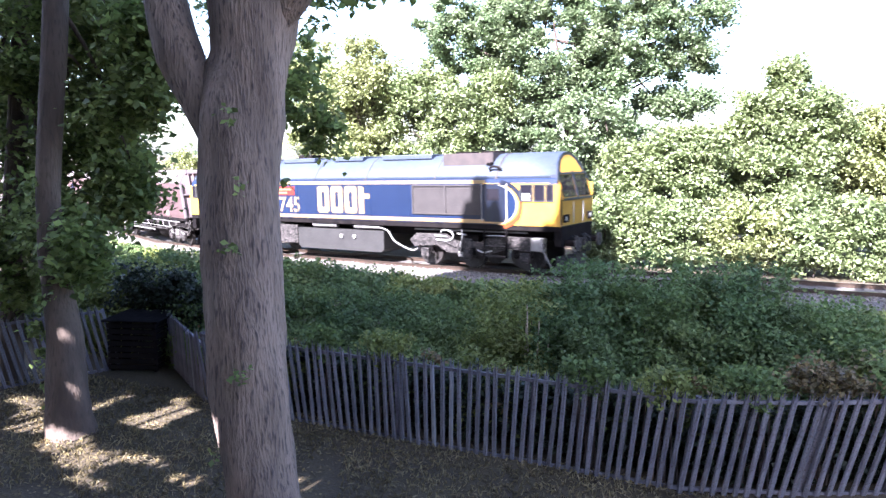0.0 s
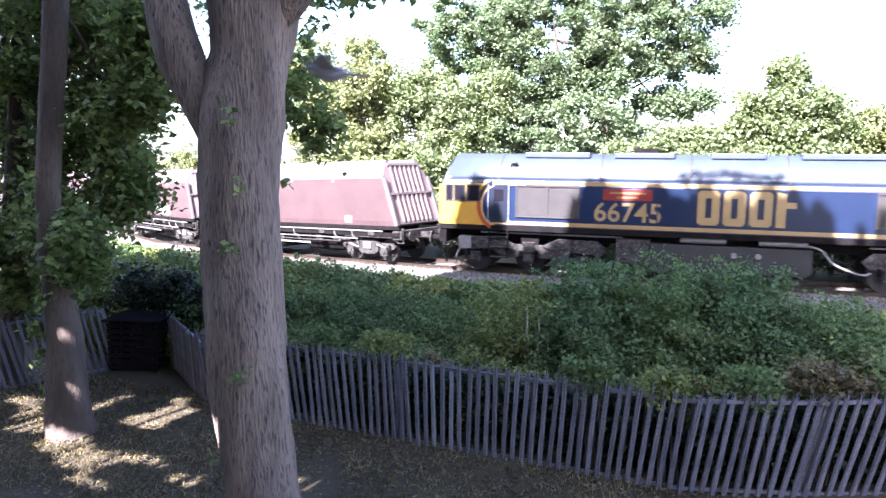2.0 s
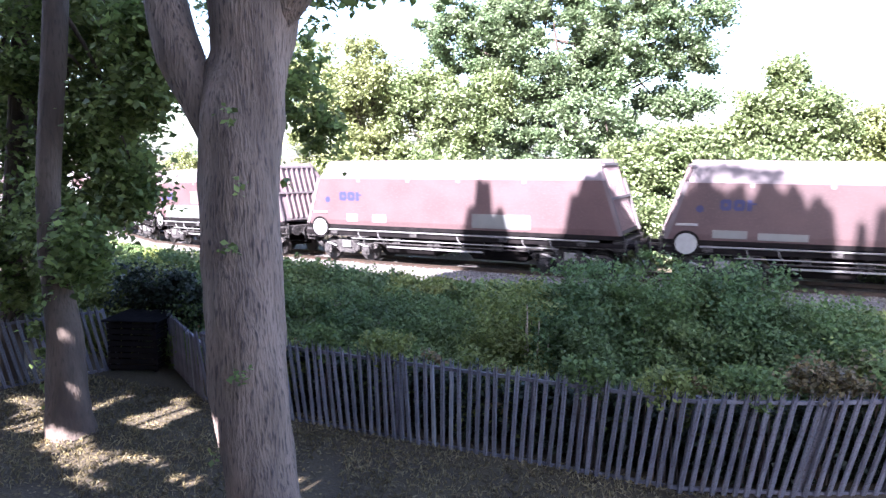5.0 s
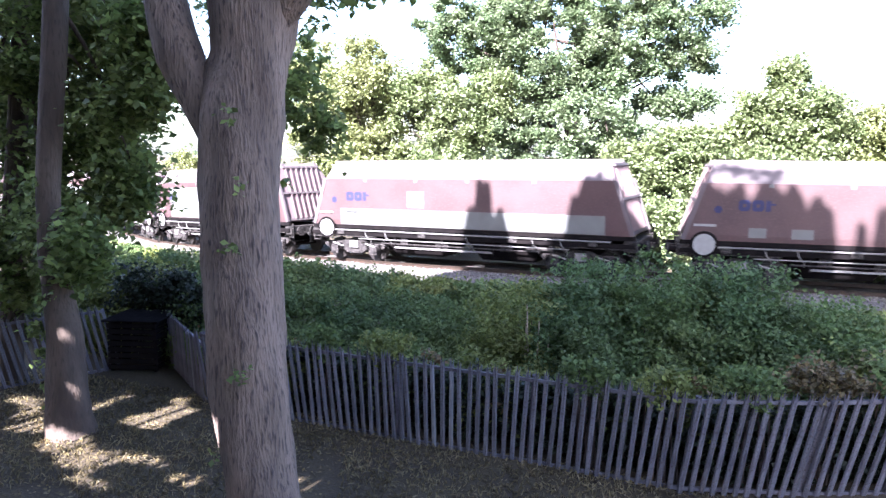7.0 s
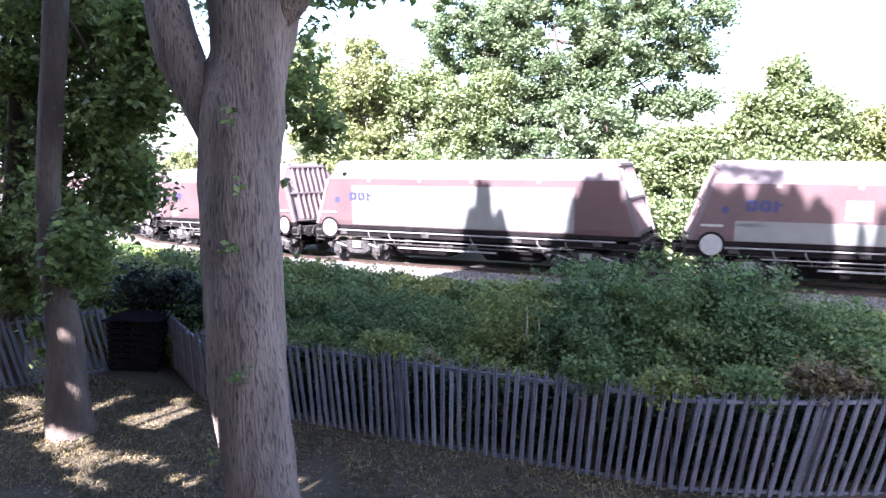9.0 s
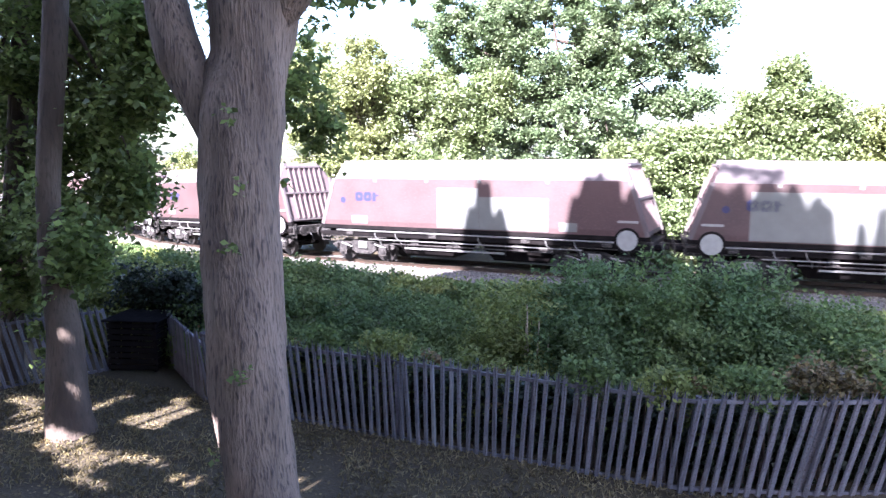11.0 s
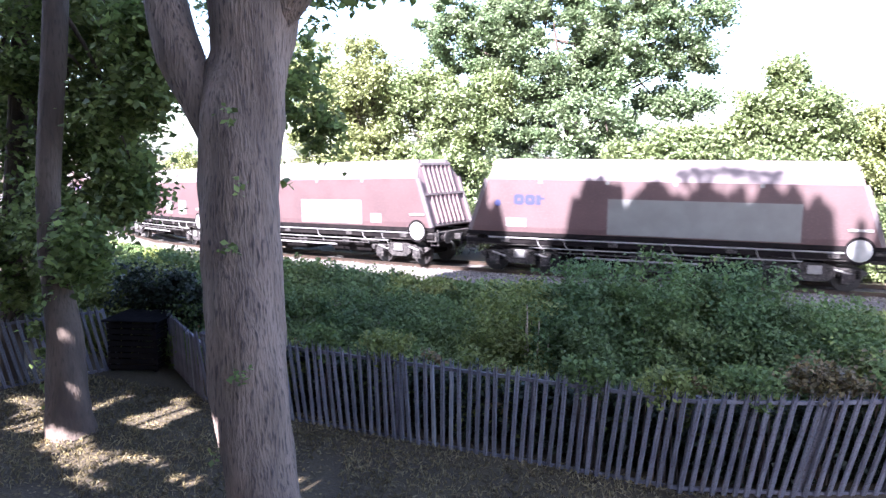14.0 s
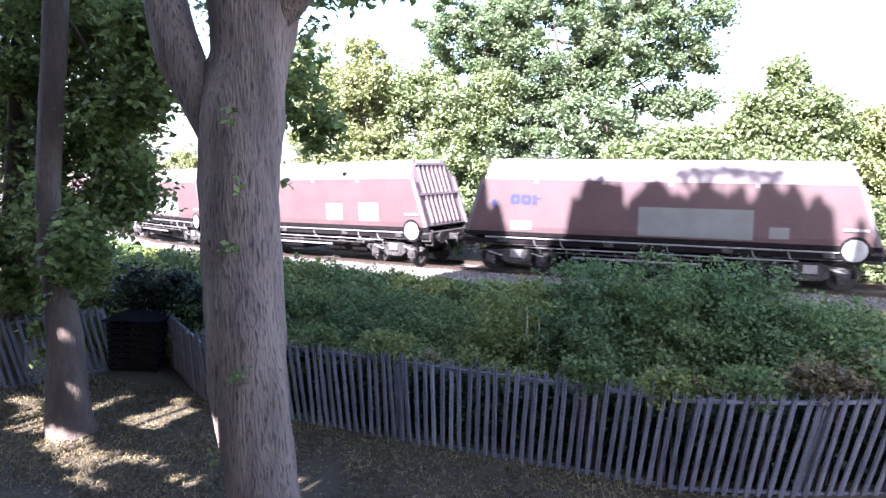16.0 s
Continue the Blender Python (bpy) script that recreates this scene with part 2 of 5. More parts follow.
def tree(name, label, category, base, stem, radii, limbs, lobes, leaf, material, bark, spread=0.55, per=120, seed=0, up=0.5, droop=0.0, group="", shell=0.45, seg=12):
    """A tapered trunk with limbs and a crown of many leaves. All places are in the world."""
    e = thing(name, label, category, group, pose(*base))
    off = Matrix.Translation(-Vector(base))
    bm = bmesh.new()
    tube(bm, *smooth_path(stem, radii), seg=seg, rough=0.035, seed=seed)
    bm.transform(off)
    part("trunk", bm, bark, e, smooth=True)
    for k, (pts, rad) in enumerate(limbs):
        bm = bmesh.new()
        tube(bm, *smooth_path(pts, rad, 4), seg=8, rough=0.03, seed=seed + k)
        bm.transform(off)
        part("limb", bm, bark, e, smooth=True)
    if lobes:
        P = clumps(lobes, spread, per, seed, shell) - np.array(base)
        leaves("crown", P, leaf, material, e, up=up, droop=droop, seed=seed)
    return e


def limb_fan(stem, lobes, r, seed=0):
    """Limbs from the stem out into the lobes."""
    rnd = random.Random(seed)
    out = []
    for c, rr, n in lobes:
        for _ in range(2):
            a = Vector(stem[rnd.randrange(1, len(stem))])
            b = Vector(c) + Vector([rnd.uniform(-0.6, 0.6) * v for v in rr])
            mid = a.lerp(b, 0.5) + Vector((0, 0, 0.12 * (b - a).length))
            out.append(([a, mid, b], [r, r * 0.6, r * 0.2]))
    return out

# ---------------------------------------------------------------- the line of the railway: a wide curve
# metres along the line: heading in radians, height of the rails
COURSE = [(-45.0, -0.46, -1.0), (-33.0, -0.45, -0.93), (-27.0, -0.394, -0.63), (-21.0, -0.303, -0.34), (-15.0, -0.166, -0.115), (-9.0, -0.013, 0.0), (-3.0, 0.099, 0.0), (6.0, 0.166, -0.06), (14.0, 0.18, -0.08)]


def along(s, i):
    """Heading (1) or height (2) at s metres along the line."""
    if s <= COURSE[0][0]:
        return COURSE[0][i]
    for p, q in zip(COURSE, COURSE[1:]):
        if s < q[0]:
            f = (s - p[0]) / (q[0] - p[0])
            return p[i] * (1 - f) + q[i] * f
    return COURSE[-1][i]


def heading(s):
    """The turn of the track at s metres along it, in radians."""
    return along(s, 1)


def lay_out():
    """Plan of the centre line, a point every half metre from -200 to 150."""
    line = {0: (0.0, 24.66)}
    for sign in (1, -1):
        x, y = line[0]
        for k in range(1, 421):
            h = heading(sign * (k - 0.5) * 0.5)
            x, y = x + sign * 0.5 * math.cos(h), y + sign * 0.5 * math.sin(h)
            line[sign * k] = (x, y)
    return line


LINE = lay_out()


def on_track(s, across=0.0, z=0.0):
    k = math.floor(s * 2)
    f = s * 2 - k
    a, b = LINE[k], LINE[k + 1]
    h = heading(s)
    return Vector((a[0] * (1 - f) + b[0] * f - across * math.sin(h), a[1] * (1 - f) + b[1] * f + across * math.cos(h), z + along(s, 2)))


def track_pose(s, base=0.1):
    """A pose on the track for something that stands on two points, base metres apart."""
    p, q = on_track(s - base / 2), on_track(s + base / 2)
    return Matrix.Translation((p + q) / 2) @ Matrix.Rotation(math.atan2(q.y - p.y, q.x - p.x), 4, "Z") @ Matrix.Rotation(-math.asin((q.z - p.z) / (q - p).length), 4, "Y")


def strip(bm, profile, s0, s1, step):
    """Sweep an open outline (across, z) along the track."""
    n = max(2, round((s1 - s0) / step))
    rows = [[bm.verts.new(on_track(s0 + (s1 - s0) * i / n, a, z)) for a, z in profile] for i in range(n + 1)]
    for p, q in zip(rows, rows[1:]):
        for k in range(len(profile) - 1):
            bm.faces.new((p[k], q[k], q[k + 1], p[k + 1]))


# ---------------------------------------------------------------- ground
def bank(x, y):
    """Height of the ground: a flat garden, a low bank up to the railway and level land beyond."""
    t = min(1.0, max(0.0, (y - 10.5) / 8.0))
    r = min(1.0, max(0.0, (x + 1.0) / 3.5)) * min(1.0, max(0.0, (y - 8.0) / 2.0))
    u = min(1.0, max(0.0, (y - 12.0) / 8.0))
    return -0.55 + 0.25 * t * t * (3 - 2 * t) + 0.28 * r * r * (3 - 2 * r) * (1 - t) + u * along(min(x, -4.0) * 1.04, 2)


def build_ground():
    bm = bmesh.new()
    xs = [-900, -300, -120, -60] + [-40 + i * 0.8 for i in range(76)] + [30, 60, 120, 300, 900]
    ys = [-900, -200, -50, -20] + [-10 + i * 0.6 for i in range(56)] + [26, 34, 50, 80, 200, 900]
    g = [[bm.verts.new((x, y, bank(x, y) + (0.05 * noise.noise((x * 0.5, y * 0.5, 0)) if y < 20 and abs(x) < 60 else 0))) for x in xs] for y in ys]
    for i in range(len(ys) - 1):
        for j in range(len(xs) - 1):
            bm.faces.new((g[i][j], g[i][j + 1], g[i + 1][j + 1], g[i + 1][j]))
    ob = part("ground", bm, M_EARTH, None, smooth=True)
    tagged(ob, "bare shaded earth with thin dry grass", "ground", kind="structure")
    bm = bmesh.new()
    strip(bm, [(-2.9, -0.42), (-2.0, -0.2), (-1.5, -0.15), (1.5, -0.15), (2.2, -0.22), (3.0, -0.42)], -185, 140, 1.0)
    ob = part("ballast_bed", bm, M_BALLAST, None)
    tagged(ob, "pale sunlit crushed-stone ballast under the track", "ballast", kind="structure")
    g = np.random.default_rng(3)
    bed = ob
    n = 9000
    s, a = g.uniform(-32, 8, n), g.uniform(-2.8, -0.6, n)
    V, F = [], []
    for k in range(n):
        z = -0.15 if a[k] > -1.5 else -0.15 - (-1.5 - a[k]) * 0.16
        c = on_track(s[k], a[k], z)
        r = g.uniform(0.025, 0.06)
        o = len(V)
        for d in ((1, 0, 0), (-0.5, 0.87, 0), (-0.5, -0.87, 0), (0, 0, 1.1)):
            j = g.normal(size=3) * 0.25
            V.append((c.x + (d[0] + j[0]) * r, c.y + (d[1] + j[1]) * r, c.z + (d[2] + j[2] * 0.5) * r))
        F += [(o, o + 1, o + 3), (o + 1, o + 2, o + 3), (o + 2, o, o + 3)]
    me = bpy.data.meshes.new("stones")
    me.from_pydata(V, [], F)
    me.materials.append(M_BALLAST)
    st = new("stones", me)
    st.parent = bed
    tagged(st, kind="stuff")


def build_track():
    e = thing("railway_track", "single running line with rusty rails on concrete sleepers", "railway track", kind="structure")
    for side in (-0.7525, 0.7525):
        bm = bmesh.new()
        strip(bm, [(side - 0.07, -0.145), (side - 0.012, -0.12), (side - 0.012, -0.04), (side - 0.035, -0.03), (side - 0.035, -0.002),
                   (side + 0.035, -0.002), (side + 0.035, -0.03), (side + 0.012, -0.04), (side + 0.012, -0.12), (side + 0.07, -0.145)], -185, 140, 1.0)
        rail = part("rail", bm, M_RAIL, e)
        bm = bmesh.new()
        strip(bm, [(side - 0.028, 0.0), (side + 0.028, 0.0)], -185, 140, 1.0)
        part("rail_head", bm, M_RAILTOP, rail, "polished running surface")
    bm = bmesh.new()
    prism(bm, [(-0.13, -0.24), (0.13, -0.24), (0.1, -0.135), (-0.1, -0.135)], -1.25, 1.25)
    first = part("sleeper", bm, M_SLEEPER, e, m=track_pose(-34))
    s = -33.35
    while s < 8:
        same(first, track_pose(s))
        s += 0.65


build_ground()
build_track()

# ---------------------------------------------------------------- palisade fence
def pale_mesh():
    """A W-shaped steel pale with three pointed prongs."""
    bm = bmesh.new()
    w = 0.037
    prof = [(-w, 0.010), (-w * 0.5, -0.012), (0, -0.006), (w * 0.5, -0.012), (w, 0.010)]
    ring = prof + [(x, y + 0.006) for x, y in prof[::-1]]
    lo = [bm.verts.new((x, y, 0.0)) for x, y in ring]
    hi = [bm.verts.new((x, y, 1.38)) for x, y in ring]
    n = len(ring)
    for k in range(n):
        bm.faces.new((lo[k], lo[(k + 1) % n], hi[(k + 1) % n], hi[k]))
    for k, tip in ((0, (-w * 0.95, 0.014, 1.49)), (3, (w * 0.95, 0.014, 1.49))):
        t = bm.verts.new(tip)
        q = [hi[k], hi[k + 1], hi[n - 2 - k], hi[n - 1 - k]]
        for j in range(4):
            bm.faces.new((q[j], q[(j + 1) % 4], t))
    t = bm.verts.new((0, -0.006, 1.53))
    q = [hi[1], hi[2], hi[3], hi[6], hi[7], hi[8]]
    for j in range(6):
        bm.faces.new((q[j], q[(j + 1) % 6], t))
    bmesh.ops.recalc_face_normals(bm, faces=bm.faces)
    me = bpy.data.meshes.new("pale")
    bm.to_mesh(me)
    bm.free()
    me.materials.append(M_STEEL)
    return me


PALE = pale_mesh()
PALE_W = PALE.copy()
PALE_W.materials[0] = M_STEEL_W


def fence(label, pts, lean, seed, bright=(), tall=1.0):
    """A run of pales on two rails. lean: how far the old pales tilt along the run, by distance from its start."""
    e = thing("palisade_fence", label, "fence", "garden fences")
    rnd = random.Random(seed)
    P = [Vector(p) for p in pts]
    d = 0.0
    seg_start = 0.0
    for a, b in zip(P, P[1:]):
        v = b - a
        ang = math.atan2(v.y, v.x)
        while d < seg_start + v.length:
            p = a + v * ((d - seg_start) / v.length)
            tilt = lean(d) + rnd.gauss(0, 0.012)
            o = bpy.data.objects.new("pale", PALE_W if any(abs(d - q) < 0.09 for q in bright) else PALE)
            scene.collection.objects.link(o)
            o.parent = e
            u = Vector((-v.y, v.x, 0)).normalized() * -0.012
            o.matrix_basis = Matrix.Translation((p.x + u.x, p.y + u.y, p.z - 0.03 + rnd.gauss(0, 0.012))) @ Matrix.Rotation(ang, 4, "Z") @ Matrix.Rotation(tilt, 4, "Y") @ Matrix.Rotation(rnd.gauss(0, 0.02), 4, "X") @ Matrix.Diagonal((1, 1, tall, 1))
            d += 0.143
        for z in (0.0, 1.27 * tall):
            bm = bmesh.new()
            l = v.length
            n = max(1, round(l / 2.5))
            for k in range(n):
                c0, c1 = a + v * (k / n), a + v * ((k + 1) / n)
                u = Vector((-v.y, v.x, 0)).normalized()
                sh = lambda dd: Vector((math.cos(ang), math.sin(ang), 0)) * math.sin(lean(dd)) * z
                q = []
                for c, dd in ((c0, seg_start + l * k / n), (c1, seg_start + l * (k + 1) / n)):
                    c = c + sh(dd)
                    q.append([bm.verts.new(c + u * 0.016 + Vector((0, 0, z))), bm.verts.new(c + u * 0.062 + Vector((0, 0, z))),
                              bm.verts.new(c + u * 0.062 + Vector((0, 0, z + 0.05))), bm.verts.new(c + u * 0.016 + Vector((0, 0, z + 0.05)))])
                for i in range(4):
                    bm.faces.new((q[0][i], q[0][(i + 1) % 4], q[1][(i + 1) % 4], q[1][i]))
            part("rail", bm, M_STEEL, e)
        n = max(1, round(v.length / 2.75))
        for k in range(n + 1):
            c = a + v * (k / n)
            bm = bmesh.new()
            box(bm, -0.03, 0.03, -0.04, 0.04, -0.1, 1.36 * tall)
            part("post", bm, M_STEEL, e, m=Matrix.Translation(c) @ Matrix.Rotation(ang, 4, "Z") @ Matrix.Translation((0, 0.105, 0)) @ Matrix.Rotation(lean(seg_start + v.length * k / n), 4, "Y"))
        seg_start += v.length
    return e


G0 = -0.55
fence("old grey steel palisade fence with leaning pales, bramble behind", [(-9.2, 9.62, G0), (-5.3, 9.66, G0), (-0.9, 9.75, G0 + 0.01), (0.6, 10.02, G0 + 0.13), (1.6, 10.3, G0 + 0.22), (5.5, 11.3, G0 + 0.28)],
      lambda d: max(-0.17, min(0.27, (d - 4.9) * 0.042)), 5, bright=(4.62, 4.86))
fence("shaded grey steel palisade fence beside a tree", [(-11.95, 11.3, G0), (-9.35, 9.66, G0)], lambda d: -0.14, 6, bright=(2.3,), tall=0.82)
fence("shaded grey steel palisade fence under hanging leaves", [(-14.6, 5.8, G0), (-13.5, 8.6, G0), (-12.55, 10.5, G0)], lambda d: -0.2, 7)

# ---------------------------------------------------------------- railway vehicles: local x runs ahead, y away from the garden, z from the rail head
def loft(bm, prof, xs, ends=None):
    """Skin a closed outline (y, z) along x. ends(x_sign, z) shifts the end rings."""
    rings = [[bm.verts.new((x(z) if callable(x) else x, y, z)) for y, z in prof] for x in xs]
    n = len(prof)
    for a, b in zip(rings, rings[1:]):
        for k in range(n):
            bm.faces.new((a[k], b[k], b[(k + 1) % n], a[(k + 1) % n]))
    bm.faces.new(rings[0])
    bm.faces.new(rings[-1][::-1])


def wheelset(parent, x, r, gauge=0.7525):
    bm = bmesh.new()
    rod(bm, (0, -gauge - 0.25, 0), (0, gauge + 0.25, 0), 0.08, seg=10)
    ax = part("axle", bm, M_BLACK, parent, m=Matrix.Translation((x, 0, r)))
    for s in (-1, 1):
        bm = bmesh.new()
        rod(bm, (0, s * (gauge - 0.065), 0), (0, s * (gauge + 0.065), 0), r, seg=28)
        rod(bm, (0, s * (gauge - 0.095), 0), (0, s * (gauge - 0.06), 0), r + 0.03, seg=28)
        for k in range(6):
            a = k * math.pi / 3
            rod(bm, (math.cos(a) * r * 0.62, s * (gauge + 0.06), math.sin(a) * r * 0.62), (math.cos(a) * r * 0.62, s * (gauge + 0.085), math.sin(a) * r * 0.62), r * 0.13, seg=8)
        rod(bm, (0, s * (gauge + 0.06), 0), (0, s * (gauge + 0.12), 0), r * 0.3, seg=14)
        part("wheel", bm, M_WHEEL, ax, "worn steel wheel")
    return ax


def loco_end_x(z):
    return 9.5 if z < 2.5 else 9.5 - (z - 2.5) * 0.26


def grille(e, x0, x1, z0, z1, y, nbars):
    s = -1 if y < 0 else 1
    bm = bmesh.new()
    for a, b, c, d in ((x0, x1, z0, z0 + 0.05), (x0, x1, z1 - 0.05, z1), (x0, x0 + 0.05, z0 + 0.05, z1 - 0.05), (x1 - 0.05, x1, z0 + 0.05, z1 - 0.05), ((x0 + x1) / 2 - 0.03, (x0 + x1) / 2 + 0.03, z0 + 0.05, z1 - 0.05)):
        box(bm, a, b, y, y + s * 0.05, c, d)
    gr = part("grille", bm, M_GRILLE, e, "sooty bodyside ventilation grille")
    bm = bmesh.new()
    box(bm, x0 + 0.05, x1 - 0.05, y + s * 0.004, y + s * 0.012, z0 + 0.05, z1 - 0.05)
    part("backing", bm, M_GRILLE, gr)
    bm = bmesh.new()
    prism(bm, [(x0 + 0.05, 0), (x1 - 0.05, 0), (x1 - 0.05, 0.012), (x0 + 0.05, 0.012)], 0, s * 0.009)
    h = (z1 - z0 - 0.1) / nbars
    first = part("slat", bm, M_GRILLE, gr, m=Matrix.Translation((0, y + s * 0.012, z0 + 0.05 + h * 0.4)))
    for k in range(1, nbars):
        same(first, Matrix.Translation((0, y + s * 0.012, z0 + 0.05 + h * (k + 0.4))))


def window(parent, x0, x1, z0, z1, y, name="side_window"):
    s = -1 if y < 0 else 1
    bm = bmesh.new()
    f = 0.04
    for a, b, c, d in ((x0, x1, z0, z0 + f), (x0, x1, z1 - f, z1), (x0, x0 + f, z0 + f, z1 - f), (x1 - f, x1, z0 + f, z1 - f)):
        box(bm, a, b, y, y + s * 0.03, c, d)
    w = part(name, bm, M_RUBBER, parent, "rubber-framed cab window")
    bm = bmesh.new()
    box(bm, x0 + f, x1 - f, y + s * 0.002, y + s * 0.012, z0 + f, z1 - f)
    part("pane", bm, M_GLASS, w)


def arc_panel(bm, cx, cz, r, x_far, z0, z1, y0, y1, sgn, n=14):
    """A side panel with one hollow edge, into which the body colour bulges."""
    pts = []
    for k in range(n + 1):
        a = -0.5 * math.pi + math.pi * k / n
        z = cz + (z1 - z0) / 2 * math.sin(a)
        pts.append((cx + sgn * r * math.cos(a), max(z0, min(z1, z))))
    pts = [(x_far, z0)] + pts + [(x_far, z1)]
    prism(bm, pts, y0, y1)


def raised_text(txt, size, material, parent, m, label=""):
    c = bpy.data.curves.new("lettering", "FONT")
    c.body, c.size, c.extrude, c.resolution_u, c.offset = txt, size, 0.004, 3, 0.012
    t = bpy.data.objects.new("lettering", c)
    scene.collection.objects.link(t)
    me = bpy.data.meshes.new_from_object(t.evaluated_get(bpy.context.evaluated_depsgraph_get()))
    bpy.data.objects.remove(t)
    me.materials.clear()
    me.materials.append(material)
    o = new("lettering", me)
    o.parent = parent
    o.matrix_basis = m
    return tagged(o, label) if label else o


def plain_mark(parent, x, z, w, h, bars, material, y, name="painted_mark"):
    """A painted sign reduced to plain rounded shapes."""
    s = -1 if y < 0 else 1
    k = w / bars
    for i in range(bars):
        bm = bmesh.new()
        a, b = x + i * k + k * 0.07, x + (i + 1) * k - k * 0.07
        t = k * 0.31
        c = min(0.09, h * 0.18)
        out = [(a + c, z), (b - c, z), (b, z + c), (b, z + h - c), (b - c, z + h), (a + c, z + h), (a, z + h - c), (a, z + c)]
        inn = [(a + t, z + t), (b - t, z + t), (b - t, z + t), (b - t, z + h - t), (b - t, z + h - t), (a + t, z + h - t), (a + t, z + h - t), (a + t, z + t)]
        if i == bars - 1:
            out = [(a, z), (a + k * 0.36, z), (a + k * 0.36, z + h * 0.55), (b - c, z + h * 0.55), (b - c, z + h * 0.72), (a + k * 0.36, z + h * 0.72), (a + k * 0.36, z + h * 0.95), (a, z + h)]
            prism(bm, out, y, y + s * 0.004)
        else:
            ring = []
            for P in (out, inn):
                ring.append([bm.verts.new((px, y + s * 0.004, pz)) for px, pz in P])
            for q in range(8):
                vs = [ring[0][q], ring[0][(q + 1) % 8], ring[1][(q + 1) % 8], ring[1][q]]
                bm.faces.new(vs)
            bmesh.ops.remove_doubles(bm, verts=bm.verts, dist=0.0005)
        part(name, bm, material, parent)


def bogie(e, cx, wheels, r, heavy, name="bogie"):
    """A bogie with two side frames, springs and boxes; its wheelsets are parts of the vehicle."""
    half = max(wheels) + (0.75 if heavy else 0.55)
    top = 1.28 if heavy else 0.92
    for s in (-1, 1):
        bm = bmesh.new()
        y = s * (1.12 if heavy else 1.0)
        if heavy:
            pts = [(-half, 0.95), (-half + 0.3, 1.2), (-1.0, 1.22), (-0.5, 0.98), (0.5, 0.98), (1.0, 1.22), (half - 0.3, 1.2), (half, 0.95), (half - 0.2, 0.72), (1.35, 0.8), (0.9, 0.55), (-0.9, 0.55), (-1.35, 0.8), (-half + 0.2, 0.72)]
        else:
            pts = [(-half, 0.62), (-half + 0.2, 0.74), (-0.6, 0.74), (-0.3, 0.86), (0.3, 0.86), (0.6, 0.74), (half - 0.2, 0.74), (half, 0.62), (half - 0.15, 0.5), (0.62, 0.5), (0.34, 0.3), (-0.34, 0.3), (-0.62, 0.5), (-half + 0.15, 0.5)]
        prism(bm, pts, y - 0.05, y + 0.05)
        fr = part("side_frame", bm, M_GRIME, e, "grimy cast bogie side frame", m=Matrix.Translation((cx, 0, 0)))
        for w in wheels:
            bm = bmesh.new()
            box(bm, w - 0.17, w + 0.17, y - 0.02, y + s * 0.13 + 0.02 * s, r - 0.16, r + 0.16, 0.02)
            rod(bm, (w, y, r), (w, y + s * 0.18, r), 0.1, seg=10)
            part("axle_box", bm, M_GRIME, fr)
            for q in (-0.27, 0.27):
                bm = bmesh.new()
                for k in range(5):
                    rod(bm, (w + q, y + s * 0.06, r + 0.02 + k * 0.05), (w + q, y + s * 0.06, r + 0.05 + k * 0.05), 0.062, seg=10)
                part("coil_spring", bm, M_BLACK, fr)
        for q in (-0.75, 0.75):
            bm = bmesh.new()
            rod(bm, (q - 0.22, y + s * 0.09, top * 0.74), (q + 0.25, y + s * 0.09, top * 0.6), 0.035, seg=8)
            part("brake_rod", bm, M_PIPE if not heavy else M_GRIME, fr)
        bm = bmesh.new()
        box(bm, -0.2, 0.2, y + s * 0.05, y + s * 0.12, top * 0.55, top * 0.85, 0.02)
        part("spring_plank", bm, M_PIPE if not heavy else M_GRIME, fr)
    bm = bmesh.new()
    box(bm, -0.3, 0.3, -0.98, 0.98, 0.5, top - 0.1)
    part("bolster", bm, M_BLACK, e, m=Matrix.Translation((cx, 0, 0)))


def buffer(e, x, s, y, z=1.06):
    bm = bmesh.new()
    rod(bm, (x, y, z), (x + s * 0.38, y, z), 0.11, seg=14)
    b = part("buffer", bm, M_BLACK, e)
    bm = bmesh.new()
    rod(bm, (x + s * 0.38, y, z), (x + s * 0.43, y, z), 0.23, seg=20)
    part("buffer_head", bm, M_GRIME, b)


